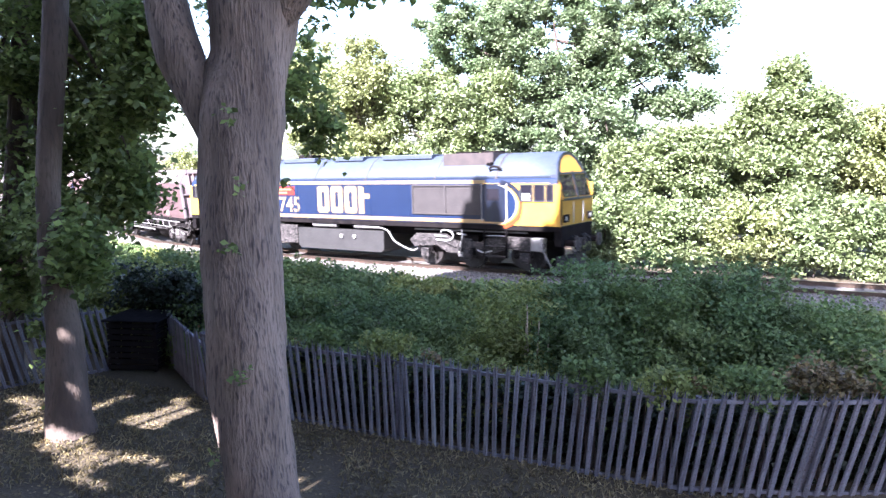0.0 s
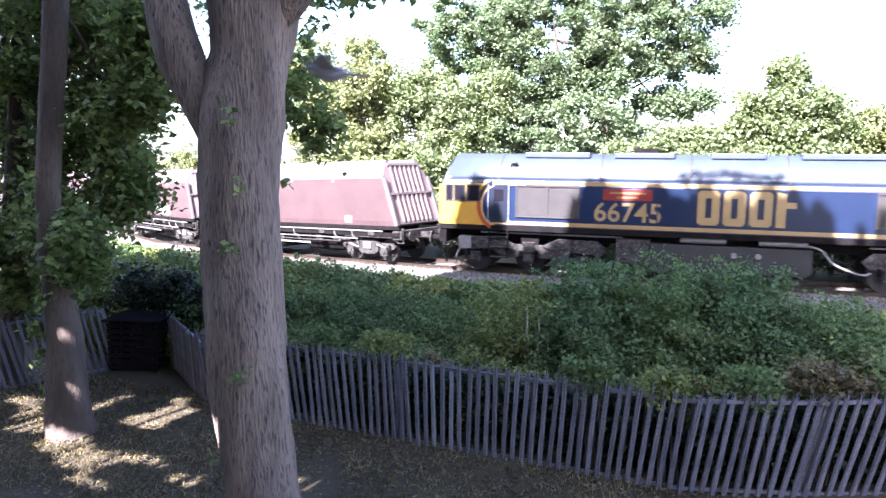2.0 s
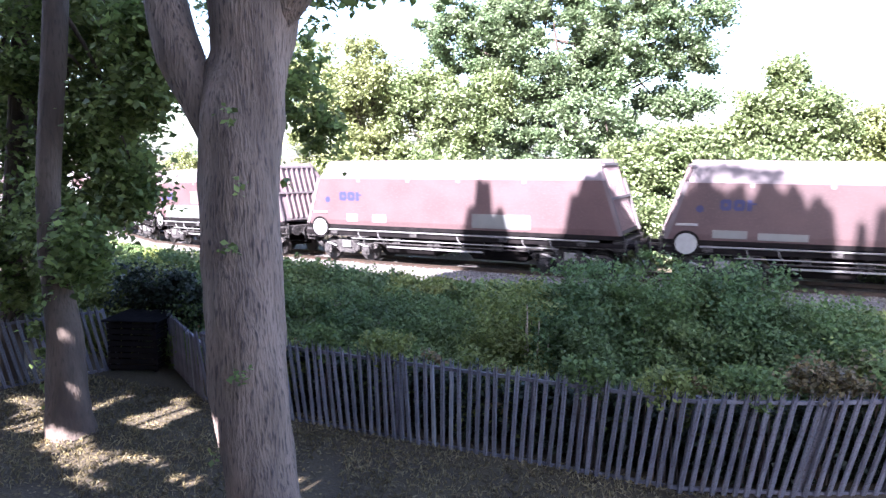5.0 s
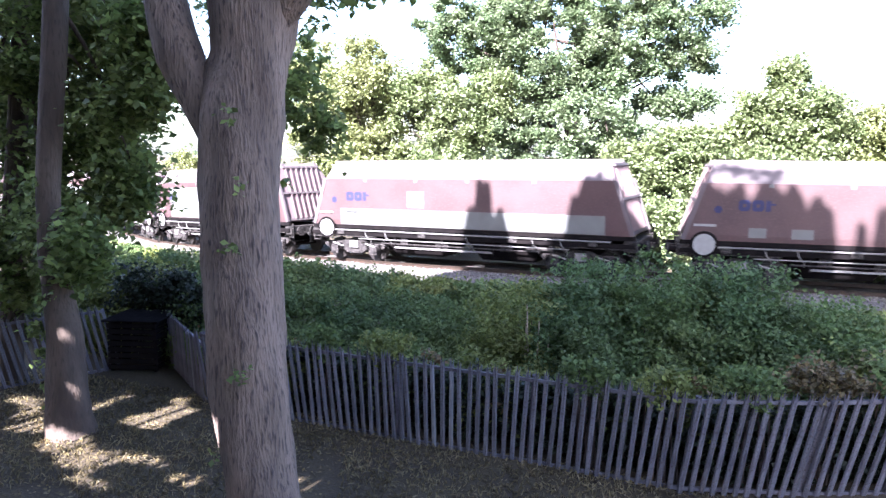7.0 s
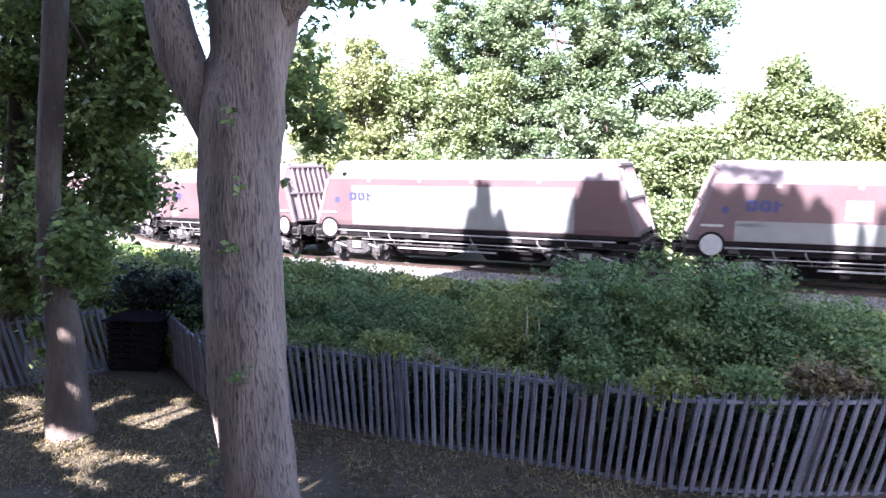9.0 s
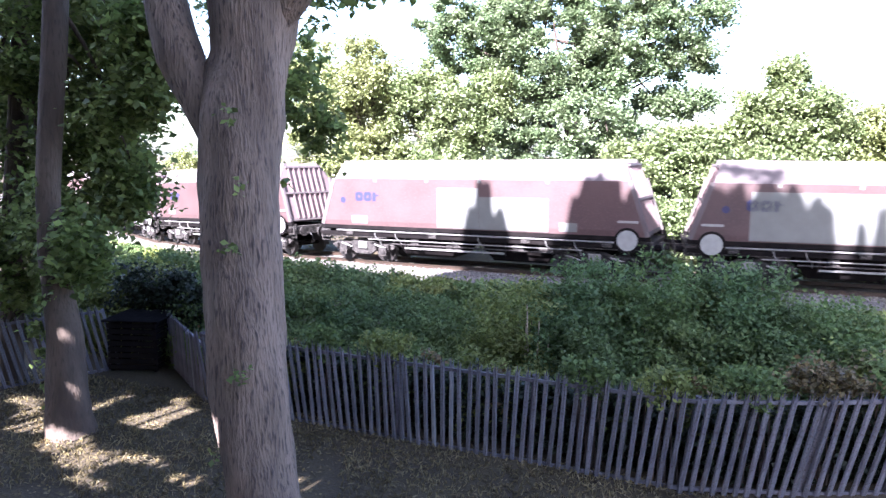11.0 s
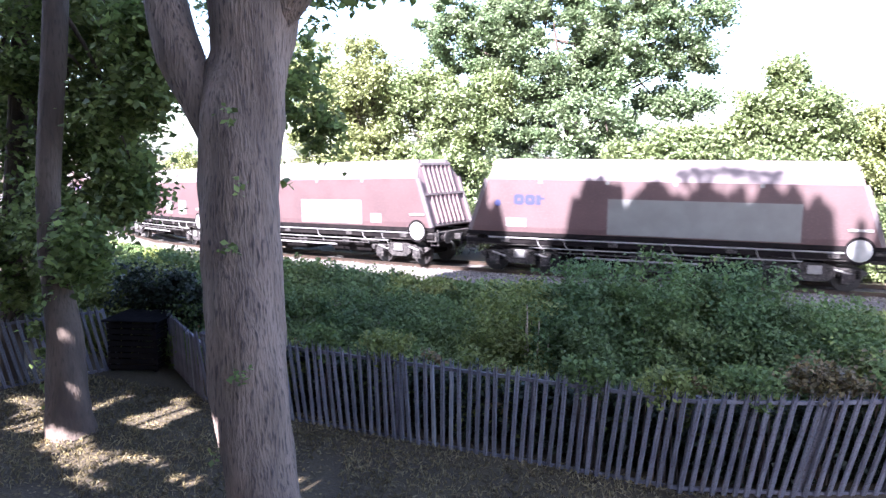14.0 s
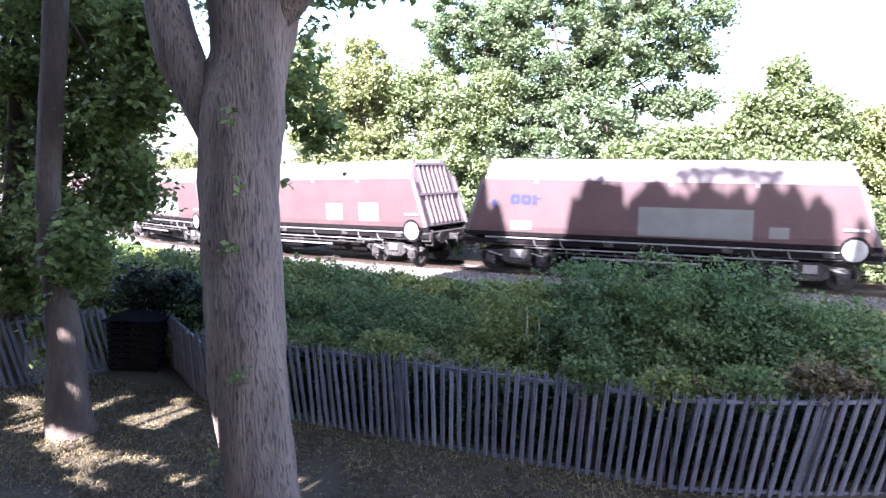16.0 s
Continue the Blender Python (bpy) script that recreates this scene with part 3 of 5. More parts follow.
def build_loco():
    e = thing("diesel_locomotive", "dark blue and gold freight diesel locomotive with pale roof", "locomotive")
    half = [(-1.25, 1.62), (-1.27, 1.8), (-1.27, 3.0), (-1.22, 3.16), (-1.1, 3.34), (-0.92, 3.6), (-0.66, 3.86), (-0.34, 4.02), (0, 4.06)]
    low = half[:4] + [(-1.19, 3.2)] + [(1.19, 3.2)] + [(-y, z) for y, z in half[3::-1]]
    bm = bmesh.new()
    loft(bm, low, [lambda z: -loco_end_x(z), -7.0, -3.5, 0, 3.5, 7.0, lambda z: loco_end_x(z)])
    part("body", bm, M_BLUE, e, "dark blue painted bodyside")
    bm = bmesh.new()
    top = [(-1.17, 3.204)] + half[4:] + [(-y, z) for y, z in half[-2:3:-1]] + [(1.17, 3.204)]
    loft(bm, top, [lambda z: -loco_end_x(z) + 0.02, -7.45, 7.45, lambda z: loco_end_x(z) - 0.02])
    roof = part("roof", bm, M_ROOF, e, "pale blue-grey curved roof", smooth=True)
    # roof seams, hatches, exhaust, fans
    for x in (-7.4, -4.0, -1.2, 1.6, 4.9, 7.4):
        bm = bmesh.new()
        pr = [(y * 1.006, z + 0.012) for y, z in half[3:]]
        pr += [(-y, z) for y, z in pr[-2::-1]]
        for k in range(len(pr) - 1):
            (ya, za), (yb, zb) = pr[k], pr[k + 1]
            bm.faces.new([bm.verts.new(v) for v in ((x, ya, za), (x + 0.05, ya, za), (x + 0.05, yb, zb), (x, yb, zb))])
        part("roof_seam", bm, M_GRILLE, roof)
    for x0, x1 in ((-6.6, -4.4), (-3.6, -1.7), (-0.6, 1.0), (2.0, 4.4)):
        bm = bmesh.new()
        box(bm, x0, x1, -0.62, 0.62, 3.93, 4.11, 0.03)
        part("roof_hatch", bm, M_ROOF, roof)
    bm = bmesh.new()
    prism(bm, [(5.1, 3.55), (7.2, 3.55), (7.2, 4.09), (5.1, 4.09)], -0.86, 0.86)
    part("radiator_panel", bm, M_ROOF_R, roof, "rust-coloured roof radiator panel")
    for x in (5.6, 6.7):
        bm = bmesh.new()
        rod(bm, (x, 0, 4.05), (x, 0, 4.15), 0.45, seg=20)
        part("roof_fan", bm, M_BLACK, roof)
    bm = bmesh.new()
    box(bm, -3.0, -2.2, -0.3, 0.3, 4.0, 4.26, 0.04)
    part("exhaust_stack", bm, M_BLACK, roof)
    for x in (-7.0, 7.0):
        bm = bmesh.new()
        rod(bm, (x, -0.9, 3.58), (x, -0.94, 3.7), 0.02, seg=6)
        rod(bm, (x, -0.94, 3.7), (x + 0.22, -0.93, 3.71), 0.03, 0.055, seg=8)
        part("horn", bm, M_BLACK, roof)
    # stripes
    for s in (-1, 1):
        y = s * 1.272
        for z0, z1, x0, x1, nm in ((3.03, 3.15, -6.4, 7.1, "cantrail_stripe"), (1.66, 1.79, -7.7, 7.7, "sill_stripe")):
            bm = bmesh.new()
            box(bm, x0, x1, y - s * 0.02 if z0 > 3 else y, y + s * 0.006, z0, z1)
            part(nm, bm, M_GOLD, e, "gold painted stripe")
        bm = bmesh.new()
        box(bm, -9.45, 9.45, y - s * 0.2, y - s * 0.005, 1.45, 1.62)
        part("solebar", bm, M_BLACK, e)
        grille(e, 3.95, 6.92, 1.93, 2.99, y, 14)
        grille(e, -6.75, -4.6, 1.93, 3.02, y, 14)
        plain_mark(e, -1.0, 1.88, 3.0, 1.08, 4, M_GOLD, y + s * 0.013)
        bm = bmesh.new()
        box(bm, -3.85, -2.3, y, y + s * 0.012, 2.58, 2.95, 0.004)
        part("name_plate", bm, M_RED, e, "red name plate with plain gold bars")
        bm = bmesh.new()
        box(bm, -3.65, -2.5, y + s * 0.012, y + s * 0.016, 2.79, 2.85)
        box(bm, -3.4, -2.75, y + s * 0.012, y + s * 0.016, 2.65, 2.71)
        part("plate_bars", bm, M_GOLD, e)
        turn = Matrix.Rotation(math.pi / 2, 4, "X") if s < 0 else Matrix.Rotation(math.pi, 4, "Z") @ Matrix.Rotation(math.pi / 2, 4, "X")
        raised_text("66745", 0.87, M_GOLD, e, Matrix.Translation((-4.15 if s < 0 else -2.2, y + s * 0.003, 1.9)) @ turn, "gold running number 66745")
        for end in (-1, 1):
            # cab panel with a round back edge, door, rails, windows
            bm = bmesh.new()
            arc_panel(bm, end * 7.42, 2.31, 0.5, end * 9.49, 1.62, 3.0, y - s * 0.001, y + s * 0.008, end)
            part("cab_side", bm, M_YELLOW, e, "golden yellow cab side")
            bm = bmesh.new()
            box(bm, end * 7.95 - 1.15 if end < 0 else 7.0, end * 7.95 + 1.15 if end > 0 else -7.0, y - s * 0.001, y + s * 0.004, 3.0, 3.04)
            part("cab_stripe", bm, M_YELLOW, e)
            n = 14
            for r0, r1, a0, a1, material, label in ((0.5, 0.53, -1.4, 1.4, M_WHITE, "thin white line round the cab panel"), (0.57, 0.70, -1.25, 0.15, M_ORANGE, "curved orange-red band behind the cab"), (0.57, 0.70, 0.18, 1.35, M_BLUE_D, "curved dark blue band behind the cab")):
                bm = bmesh.new()
                ring = [[bm.verts.new((end * (7.42 + r * math.cos(a0 + (a1 - a0) * k / n)), y + s * 0.0125, 2.31 + (0.16 + r) * math.sin(a0 + (a1 - a0) * k / n))) for k in range(n + 1)] for r in (r0, r1)]
                for k in range(n):
                    bm.faces.new((ring[0][k], ring[0][k + 1], ring[1][k + 1], ring[1][k]))
                part("curved_band", bm, material, e, label)
            c = end * 7.35
            bm = bmesh.new()
            box(bm, c - 0.3, c + 0.3, y, y + s * 0.01, 1.72, 3.02, 0.004)
            door = part("cab_door", bm, M_BLUE_D, e, "blue cab entrance door")
            bm = bmesh.new()
            box(bm, c - 0.17, c + 0.17, y + s * 0.01, y + s * 0.014, 2.45, 2.85)
            part("door_pane", bm, M_GLASS, door)
            for q in (-0.36, 0.36):
                bm = bmesh.new()
                rod(bm, (c + q, y + s * 0.05, 1.75), (c + q, y + s * 0.05, 3.02), 0.016, seg=8)
                rod(bm, (c + q, y, 1.78), (c + q, y + s * 0.05, 1.78), 0.018, seg=6)
                rod(bm, (c + q, y, 2.98), (c + q, y + s * 0.05, 2.98), 0.018, seg=6)
                part("handrail", bm, M_WHITE, e, "white painted handrail")
            for zz in (0.5, 0.85, 1.2):
                bm = bmesh.new()
                box(bm, c - 0.3, c + 0.3, y - s * 0.25, y, zz, zz + 0.03)
                part("cab_step", bm, M_GRIME, e)
            for q in (-0.32, 0.32):
                bm = bmesh.new()
                box(bm, c + q - 0.02, c + q + 0.02, y - s * 0.06, y, 0.48, 1.62)
                part("step_hanger", bm, M_BLACK, e)
            for wa, wb in ((8.02, 8.5), (8.53, 8.95), (8.98, 9.26)):
                x0, x1 = sorted((end * wa, end * wb))
                window(e, x0, x1, 2.42, 3.0, y + s * 0.008)
    for end in (-1, 1):
        # cab front
        bm = bmesh.new()
        pts = [(-1.2, 1.64), (1.2, 1.64), (1.2, 2.45), (-1.2, 2.45)]
        bm.faces.new([bm.verts.new((end * 9.508, y, z)) for y, z in pts])
        up = [(-1.2, 2.47), (1.2, 2.47), (1.18, 3.1), (1.02, 3.4), (0.86, 3.62), (0.6, 3.84), (0.3, 3.98), (0, 4.02), (-0.3, 3.98), (-0.6, 3.84), (-0.86, 3.62), (-1.02, 3.4), (-1.18, 3.1)]
        bm.faces.new([bm.verts.new((end * (loco_end_x(z) + 0.012), y, z)) for y, z in up])
        bmesh.ops.solidify(bm, geom=list(bm.faces), thickness=0.004)
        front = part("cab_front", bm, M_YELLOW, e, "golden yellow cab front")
        for y0, y1 in ((-1.04, -0.08), (0.08, 1.04)):
            bm = bmesh.new()
            f = [(y0, 2.56), (y1, 2.56), (y1, 3.28), (y0, 3.28)]
            bm.faces.new([bm.verts.new((end * (loco_end_x(z) + 0.024), y, z)) for y, z in f])
            part("windscreen", bm, M_GLASS, front, "dark raked windscreen")
        # dark hood round the arch, brow over the windscreens, centre pillar and wipers
        hx = lambda z: end * (loco_end_x(z) + 0.03)
        arch = [(-1.2, 3.12)] + [(-1.02, 3.4), (-0.86, 3.62), (-0.6, 3.84), (-0.3, 3.98), (0, 4.02), (0.3, 3.98), (0.6, 3.84), (0.86, 3.62), (1.02, 3.4), (1.2, 3.12)]
        bm = bmesh.new()
        for (ya, za), (yb, zb) in zip(arch, arch[1:]):
            va = [bm.verts.new((x, y * q, 3.12 + (z - 3.12) * q)) for x, y, z, q in ((hx(za), ya, za, 1.03), (hx(zb), yb, zb, 1.03), (hx(zb), yb, zb, 0.86), (hx(za), ya, za, 0.86))]
            bm.faces.new(va)
            vb = [bm.verts.new((x, y * 1.03, 3.12 + (z - 3.12) * 1.03)) for x, y, z in ((hx(za), ya, za), (hx(zb), yb, zb), (hx(zb) - end * 0.25, yb, zb), (hx(za) - end * 0.25, ya, za))]
            bm.faces.new(vb)
        part("cab_hood", bm, M_BLUE_D, front, "dark blue hood over the cab front")
        for y0, y1, z0, z1 in ((-0.05, 0.05, 2.5, 3.4), (-1.12, 1.12, 2.47, 2.53), (-1.1, 1.1, 3.3, 3.36)):
            bm = bmesh.new()
            prism(bm, [(hx(z0), z0), (hx(z0) + end * 0.03, z0), (hx(z1) + end * 0.03, z1), (hx(z1), z1)], y0, y1)
            part("windscreen_frame", bm, M_BLUE_D, front)
        for y in (-0.55, 0.5):
            bm = bmesh.new()
            rod(bm, (hx(2.55) + end * 0.03, y, 2.55), (hx(3.1) + end * 0.03, y + 0.28, 3.1), 0.012, seg=6)
            part("wiper", bm, M_BLACK, front)
        for y in (-0.95, 0.95):
            bm = bmesh.new()
            box(bm, end * 9.5, end * 9.58, y - 0.2, y + 0.2, 1.74, 2.0, 0.03)
            hl = part("headlight_cluster", bm, M_BLACK, front)
            bm = bmesh.new()
            rod(bm, (end * 9.57, y - 0.08, 1.87), (end * 9.6, y - 0.08, 1.87), 0.075, seg=14)
            part("headlight", bm, M_WHITE, hl)
            buffer(e, end * 9.5, end, y * 0.92)
            bm = bmesh.new()
            rod(bm, (end * 9.54, y * 0.4, 1.7), (end * 9.54, y * 0.4, 2.4), 0.018, seg=6)
            part("front_handrail", bm, M_WHITE, front)
        bm = bmesh.new()
        box(bm, end * 9.25, end * 9.5, -1.22, 1.22, 0.95, 1.62, 0.02)
        part("buffer_beam", bm, M_BLACK, e)
        bm = bmesh.new()
        v = [(end * 9.28, -1.15, 0.18), (end * 9.55, 0, 0.18), (end * 9.28, 1.15, 0.18), (end * 9.28, 1.15, 0.62), (end * 9.42, 0, 0.62), (end * 9.28, -1.15, 0.62)]
        vs = [bm.verts.new(p) for p in v]
        bm.faces.new((vs[0], vs[1], vs[4], vs[5]))
        bm.faces.new((vs[1], vs[2], vs[3], vs[4]))
        bmesh.ops.solidify(bm, geom=list(bm.faces), thickness=0.02)
        part("snow_plough", bm, M_GRIME, e)
        for y in (-0.5, -0.2, 0.3, 0.55):
            bm = bmesh.new()
            tube(bm, *smooth_path([(end * 9.5, y, 1.25), (end * 9.72, y, 1.1), (end * 9.68, y + 0.05, 0.7), (end * 9.5, y + 0.1, 0.75)], [0.025] * 4, 4), seg=6)
            part("brake_hose", bm, M_RUBBER, e)
        bm = bmesh.new()
        box(bm, end * 9.5, end * 9.78, -0.09, 0.09, 0.92, 1.16, 0.03)
        part("coupler", bm, M_GRIME, e)
        for s in (-1, 1):
            bm = bmesh.new()
            box(bm, *sorted((end * 8.35, end * 8.8)), *sorted((s * 0.9, s * 1.2)), 0.75, 1.2, 0.03)
            part("sand_box", bm, M_PIPE, e, "pale grey sand box")
            bm = bmesh.new()
            tube(bm, [(end * 8.75, s * 1.1, 0.8), (end * 8.9, s * 1.05, 0.5), (end * 9.0, s * 0.9, 0.15)], [0.035] * 3, seg=6)
            part("sand_pipe", bm, M_PIPE, e)
    # pale brake pipes and a step rail above the leading bogie, a paper in the cab window, a roof horn
    for s in (-1, 1):
        y = s * 1.2
        for pts in ([(4.95, y, 1.0), (5.45, y, 0.98), (5.68, y, 1.1), (5.6, y, 1.3), (5.3, y, 1.36), (5.15, y, 1.28)], [(4.9, y, 1.14), (5.2, y, 1.14), (5.4, y, 1.12)], [(6.05, y, 1.42), (6.08, y, 1.1), (6.0, y, 0.78), (6.08, y, 0.5)],
                    [(5.9, y, 1.25), (6.25, y, 1.22)], [(7.15, y, 1.22), (7.62, y, 1.22)], [(6.7, y, 0.7), (7.0, y, 0.62), (7.3, y, 0.7)]):
            bm = bmesh.new()
            tube(bm, *smooth_path(pts, [0.03] * len(pts), 4), seg=6)
            part("brake_pipe", bm, M_WHITE, e, "pale brake pipe")
        bm = bmesh.new()
        box(bm, 5.9, 6.2, *sorted((s * 1.06, s * 1.22)), 0.42, 0.62, 0.03)
        part("brake_cylinder", bm, M_PIPE, e)
        bm = bmesh.new()
        box(bm, 8.1, 8.4, *sorted((s * 1.29, s * 1.296)), 2.47, 2.7)
        part("paper_notice", bm, M_WHITE, e, "white paper in the cab window")
    bm = bmesh.new()
    tube(bm, *smooth_path([(7.2, -1.0, 3.4), (7.22, -1.1, 3.56), (7.4, -1.12, 3.6), (7.5, -1.06, 3.5)], [0.04] * 4, 4), seg=8)
    part("roof_horn", bm, M_BLACK, roof)
    # fuel tank, boxes and pipes
    bm = bmesh.new()
    prism(bm, [(-2.3, 0.5), (-2.15, 0.38), (2.25, 0.38), (2.4, 0.5), (2.4, 1.22), (-2.3, 1.22)], -1.15, 1.15)
    part("fuel_tank", bm, M_TANK, e, "grimy grey fuel tank")
    bm = bmesh.new()
    box(bm, -3.4, -2.34, -1.17, 1.17, 0.55, 1.32, 0.03)
    part("battery_box", bm, M_GRIME, e)
    for s in (-1, 1):
        y = s * 1.1
        for x0 in (-1.4, 0.9):
            bm = bmesh.new()
            rod(bm, (x0, y, 1.38), (x0 + 1.35, y, 1.38), 0.1, seg=12)
            part("air_reservoir", bm, M_PIPE, e, "pale cylindrical air reservoir")
        bm = bmesh.new()
        tube(bm, *smooth_path([(1.8, y, 1.4), (2.6, y + s * 0.06, 1.25), (2.95, y + s * 0.06, 0.85), (3.7, y + s * 0.02, 0.55), (4.0, y, 0.62)], [0.035] * 5, 4), seg=6)
        part("air_pipe", bm, M_PIPE, e)
        bm = bmesh.new()
        rod(bm, (-8.0, y, 1.36), (-3.2, y, 1.36), 0.03, seg=6)
        part("conduit", bm, M_PIPE, e)
        bm = bmesh.new()
        rod(bm, (3.9, y, 1.36), (8.2, y, 1.36), 0.03, seg=6)
        part("conduit", bm, M_PIPE, e)
        # louvred bodyside doors behind the lettering
        bm = bmesh.new()
        prism(bm, [(-2.1, 0.0), (3.85, 0.0), (3.85, 0.022), (-2.1, 0.022)], 0, s * 0.014)
        first = part("louvre", bm, M_BLUE, e, m=Matrix.Translation((0, s * 1.268, 1.86)))
        for k in range(1, 19):
            same(first, Matrix.Translation((0, s * 1.268, 1.86 + k * 0.062)))
        for x in (-2.15, -0.15, 1.9, 3.9):
            bm = bmesh.new()
            box(bm, x - 0.02, x + 0.02, *sorted((s * 1.27, s * 1.284)), 1.82, 3.02)
            part("door_edge", bm, M_BLUE, e)
        for x in (0.2, 0.9):
            bm = bmesh.new()
            rod(bm, (x, s * 1.15, 0.95), (x, s * 1.2, 0.95), 0.09, seg=10)
            part("filler_cap", bm, M_PIPE, e)
    bm = bmesh.new()
    box(bm, -8.9, 8.9, -0.7, 0.7, 1.1, 1.62)
    part("underframe", bm, M_BLACK, e)
    axles = []
    for c in (-6.3, 6.3):
        bogie(e, c, (-1.85, 0.0, 1.85), 0.52, True)
        axles += [wheelset(e, c + w, 0.52) for w in (-1.85, 0.0, 1.85)]
    # the leading cab is longer than the rear one
    seen = set()
    for o in e.children_recursive:
        if o.type != "MESH" or o.data.name in seen or o in axles:
            continue
        off = o.matrix_basis.translation.x + (o.parent.matrix_basis.translation.x if o.parent is not e else 0.0)
        if any(v.co.x + off > 7.3 for v in o.data.vertices):
            seen.add(o.data.name)
            for v in o.data.vertices:
                v.co.x += CAB * min(1.0, max(0.0, (v.co.x + off - 7.3) / 0.7))
    return e, axles


CAB = 0.46
HALF_B, HALF_T = 6.25, 5.45          # half length of a hopper at its sill and at its top


def build_wagon(patches, disc, label, marks=1):
    e = thing("hopper_wagon", label, "hopper wagon", "train of hopper wagons")
    W = 1.25
    # the hopper shell: upright sides, canted top boards, sloped ends
    prof = [(-W, 1.42), (-W - 0.02, 1.6), (-W - 0.02, 3.2), (-W + 0.06, 3.3), (-0.86, 3.88), (0.86, 3.88), (W - 0.06, 3.3), (W + 0.02, 3.2), (W + 0.02, 1.6), (W, 1.42)]
    ex = lambda z: HALF_B + (HALF_T - HALF_B) * (z - 1.42) / (3.88 - 1.42)
    bm = bmesh.new()
    low = [p for p in prof if p[1] <= 3.2]
    loft(bm, low, [lambda z: -ex(z), -3, 0, 3, lambda z: ex(z)])
    part("hopper_side", bm, M_MAROON, e, "faded maroon hopper body")
    # top boards, their sunlit look carried by the pale colour
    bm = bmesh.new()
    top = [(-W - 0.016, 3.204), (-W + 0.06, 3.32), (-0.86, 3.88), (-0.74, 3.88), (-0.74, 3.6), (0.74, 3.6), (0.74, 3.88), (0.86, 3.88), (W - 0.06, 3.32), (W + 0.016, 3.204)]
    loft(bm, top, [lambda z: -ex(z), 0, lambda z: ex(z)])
    part("top_board", bm, M_TOP, e, "canted top boards, sunlight painted in as pale maroon")
    for end in (-1, 1):
        # ribbed end
        sl = math.atan2(HALF_B - HALF_T, 2.46)
        base = Matrix.Translation((end * ex(2.6), 0, 2.6)) @ Matrix.Rotation(-end * sl, 4, "Y")
        bm = bmesh.new()
        box(bm, -0.02, 0.05 * 1, -1.26, 1.26, -1.2, -1.1) if end > 0 else box(bm, -0.05, 0.02, -1.26, 1.26, -1.2, -1.1)
        for z0 in (-0.05, 1.1):
            box(bm, *sorted((0, end * 0.1)), -1.22 if z0 < 1 else -0.9, 1.22 if z0 < 1 else 0.9, z0, z0 + 0.08)
        part("end_beam", bm, M_TOP, e, m=base)
        bm = bmesh.new()
        for a in ([(-1.2, -1.1), (1.2, -1.1), (1.2, 0.58), (-1.2, 0.58)], [(-1.2, 0.585), (1.2, 0.585), (0.86, 1.22), (-0.86, 1.22)]):
            prism(bm, a, *sorted((end * 0.004, end * 0.016)))
        bm.transform(Matrix(((0, 1, 0, 0), (1, 0, 0, 0), (0, 0, 1, 0), (0, 0, 0, 1))))
        part("end_plate", bm, M_END, e, "dusty ribbed end plate, lightened as if sunlit", m=base)
        bm = bmesh.new()
        prism(bm, [(0, -1.1), (end * 0.09, -1.1), (end * 0.09, 1.1), (0, 1.1)], -0.028, 0.028)
        first = None
        for k in range(7):
            m = base @ Matrix.Translation((0, -0.78 + k * 0.26, 0))
            if first is None:
                first = part("end_rib", bm, M_END, e, m=m)
            else:
                same(first, m)
        for y in (-1.24, 1.24):
            bm = bmesh.new()
            box(bm, *sorted((-end * 0.03, end * 0.11)), y - 0.045, y + 0.045, -1.24, 0.62)
            part("end_edge", bm, M_TOP, e, m=base)
        for y in (-1.1, 1.1):
            bm = bmesh.new()
            for q in (0, 0.3):
                rod(bm, (end * (HALF_B - 0.1 + q), y, 1.35), (end * (HALF_B - 0.1 + q), y, 0.75), 0.02, seg=6)
            for z in (0.78, 1.05, 1.3):
                rod(bm, (end * (HALF_B - 0.1), y, z), (end * (HALF_B + 0.2), y, z), 0.018, seg=6)
            part("end_step", bm, M_GRIME, e)
        bm = bmesh.new()
        box(bm, *sorted((end * 6.0, end * 6.44)), -1.2, 1.2, 0.9, 1.25, 0.02)
        part("headstock", bm, M_GRIME, e)
        for y in (-0.87, 0.87):
            bm = bmesh.new()
            rod(bm, (end * 6.42, y, 1.06), (end * 6.69, y, 1.06), 0.1, seg=12)
            b = part("buffer", bm, M_BLACK, e)
            bm = bmesh.new()
            rod(bm, (end * 6.69, y, 1.06), (end * 6.73, y, 1.06), 0.21, seg=16)
            part("buffer_head", bm, M_GRIME, b)
        bm = bmesh.new()
        box(bm, *sorted((end * 6.3, end * 6.78)), -0.08, 0.08, 0.92, 1.14, 0.03)
        part("coupler", bm, M_GRIME, e)
        bm = bmesh.new()
        tube(bm, *smooth_path([(end * 6.3, -0.4, 1.0), (end * 6.55, -0.4, 0.85), (end * 6.6, -0.35, 0.6), (end * 6.4, -0.3, 0.55)], [0.025] * 4, 3), seg=6)
        part("brake_hose", bm, M_RUBBER, e)
    # frame, side rails, discharge bottoms
    for s in (-1, 1):
        y = s * W
        bm = bmesh.new()
        box(bm, -6.38, 6.38, *sorted((y, y - s * 0.12)), 1.28, 1.42)
        box(bm, -6.38, 6.38, *sorted((y + s * 0.02, y - s * 0.1)), 1.02, 1.16)
        part("side_sill", bm, M_BLACK, e)
        bm = bmesh.new()
        rod(bm, (-5.6, y + s * 0.06, 1.22), (5.6, y + s * 0.06, 1.22), 0.028, seg=6)
        rod(bm, (-4.2, y, 0.9), (4.2, y, 0.9), 0.022, seg=6)
        part("brake_pipe", bm, M_PIPE, e, "pale brake pipe along the sill")
        bm = bmesh.new()
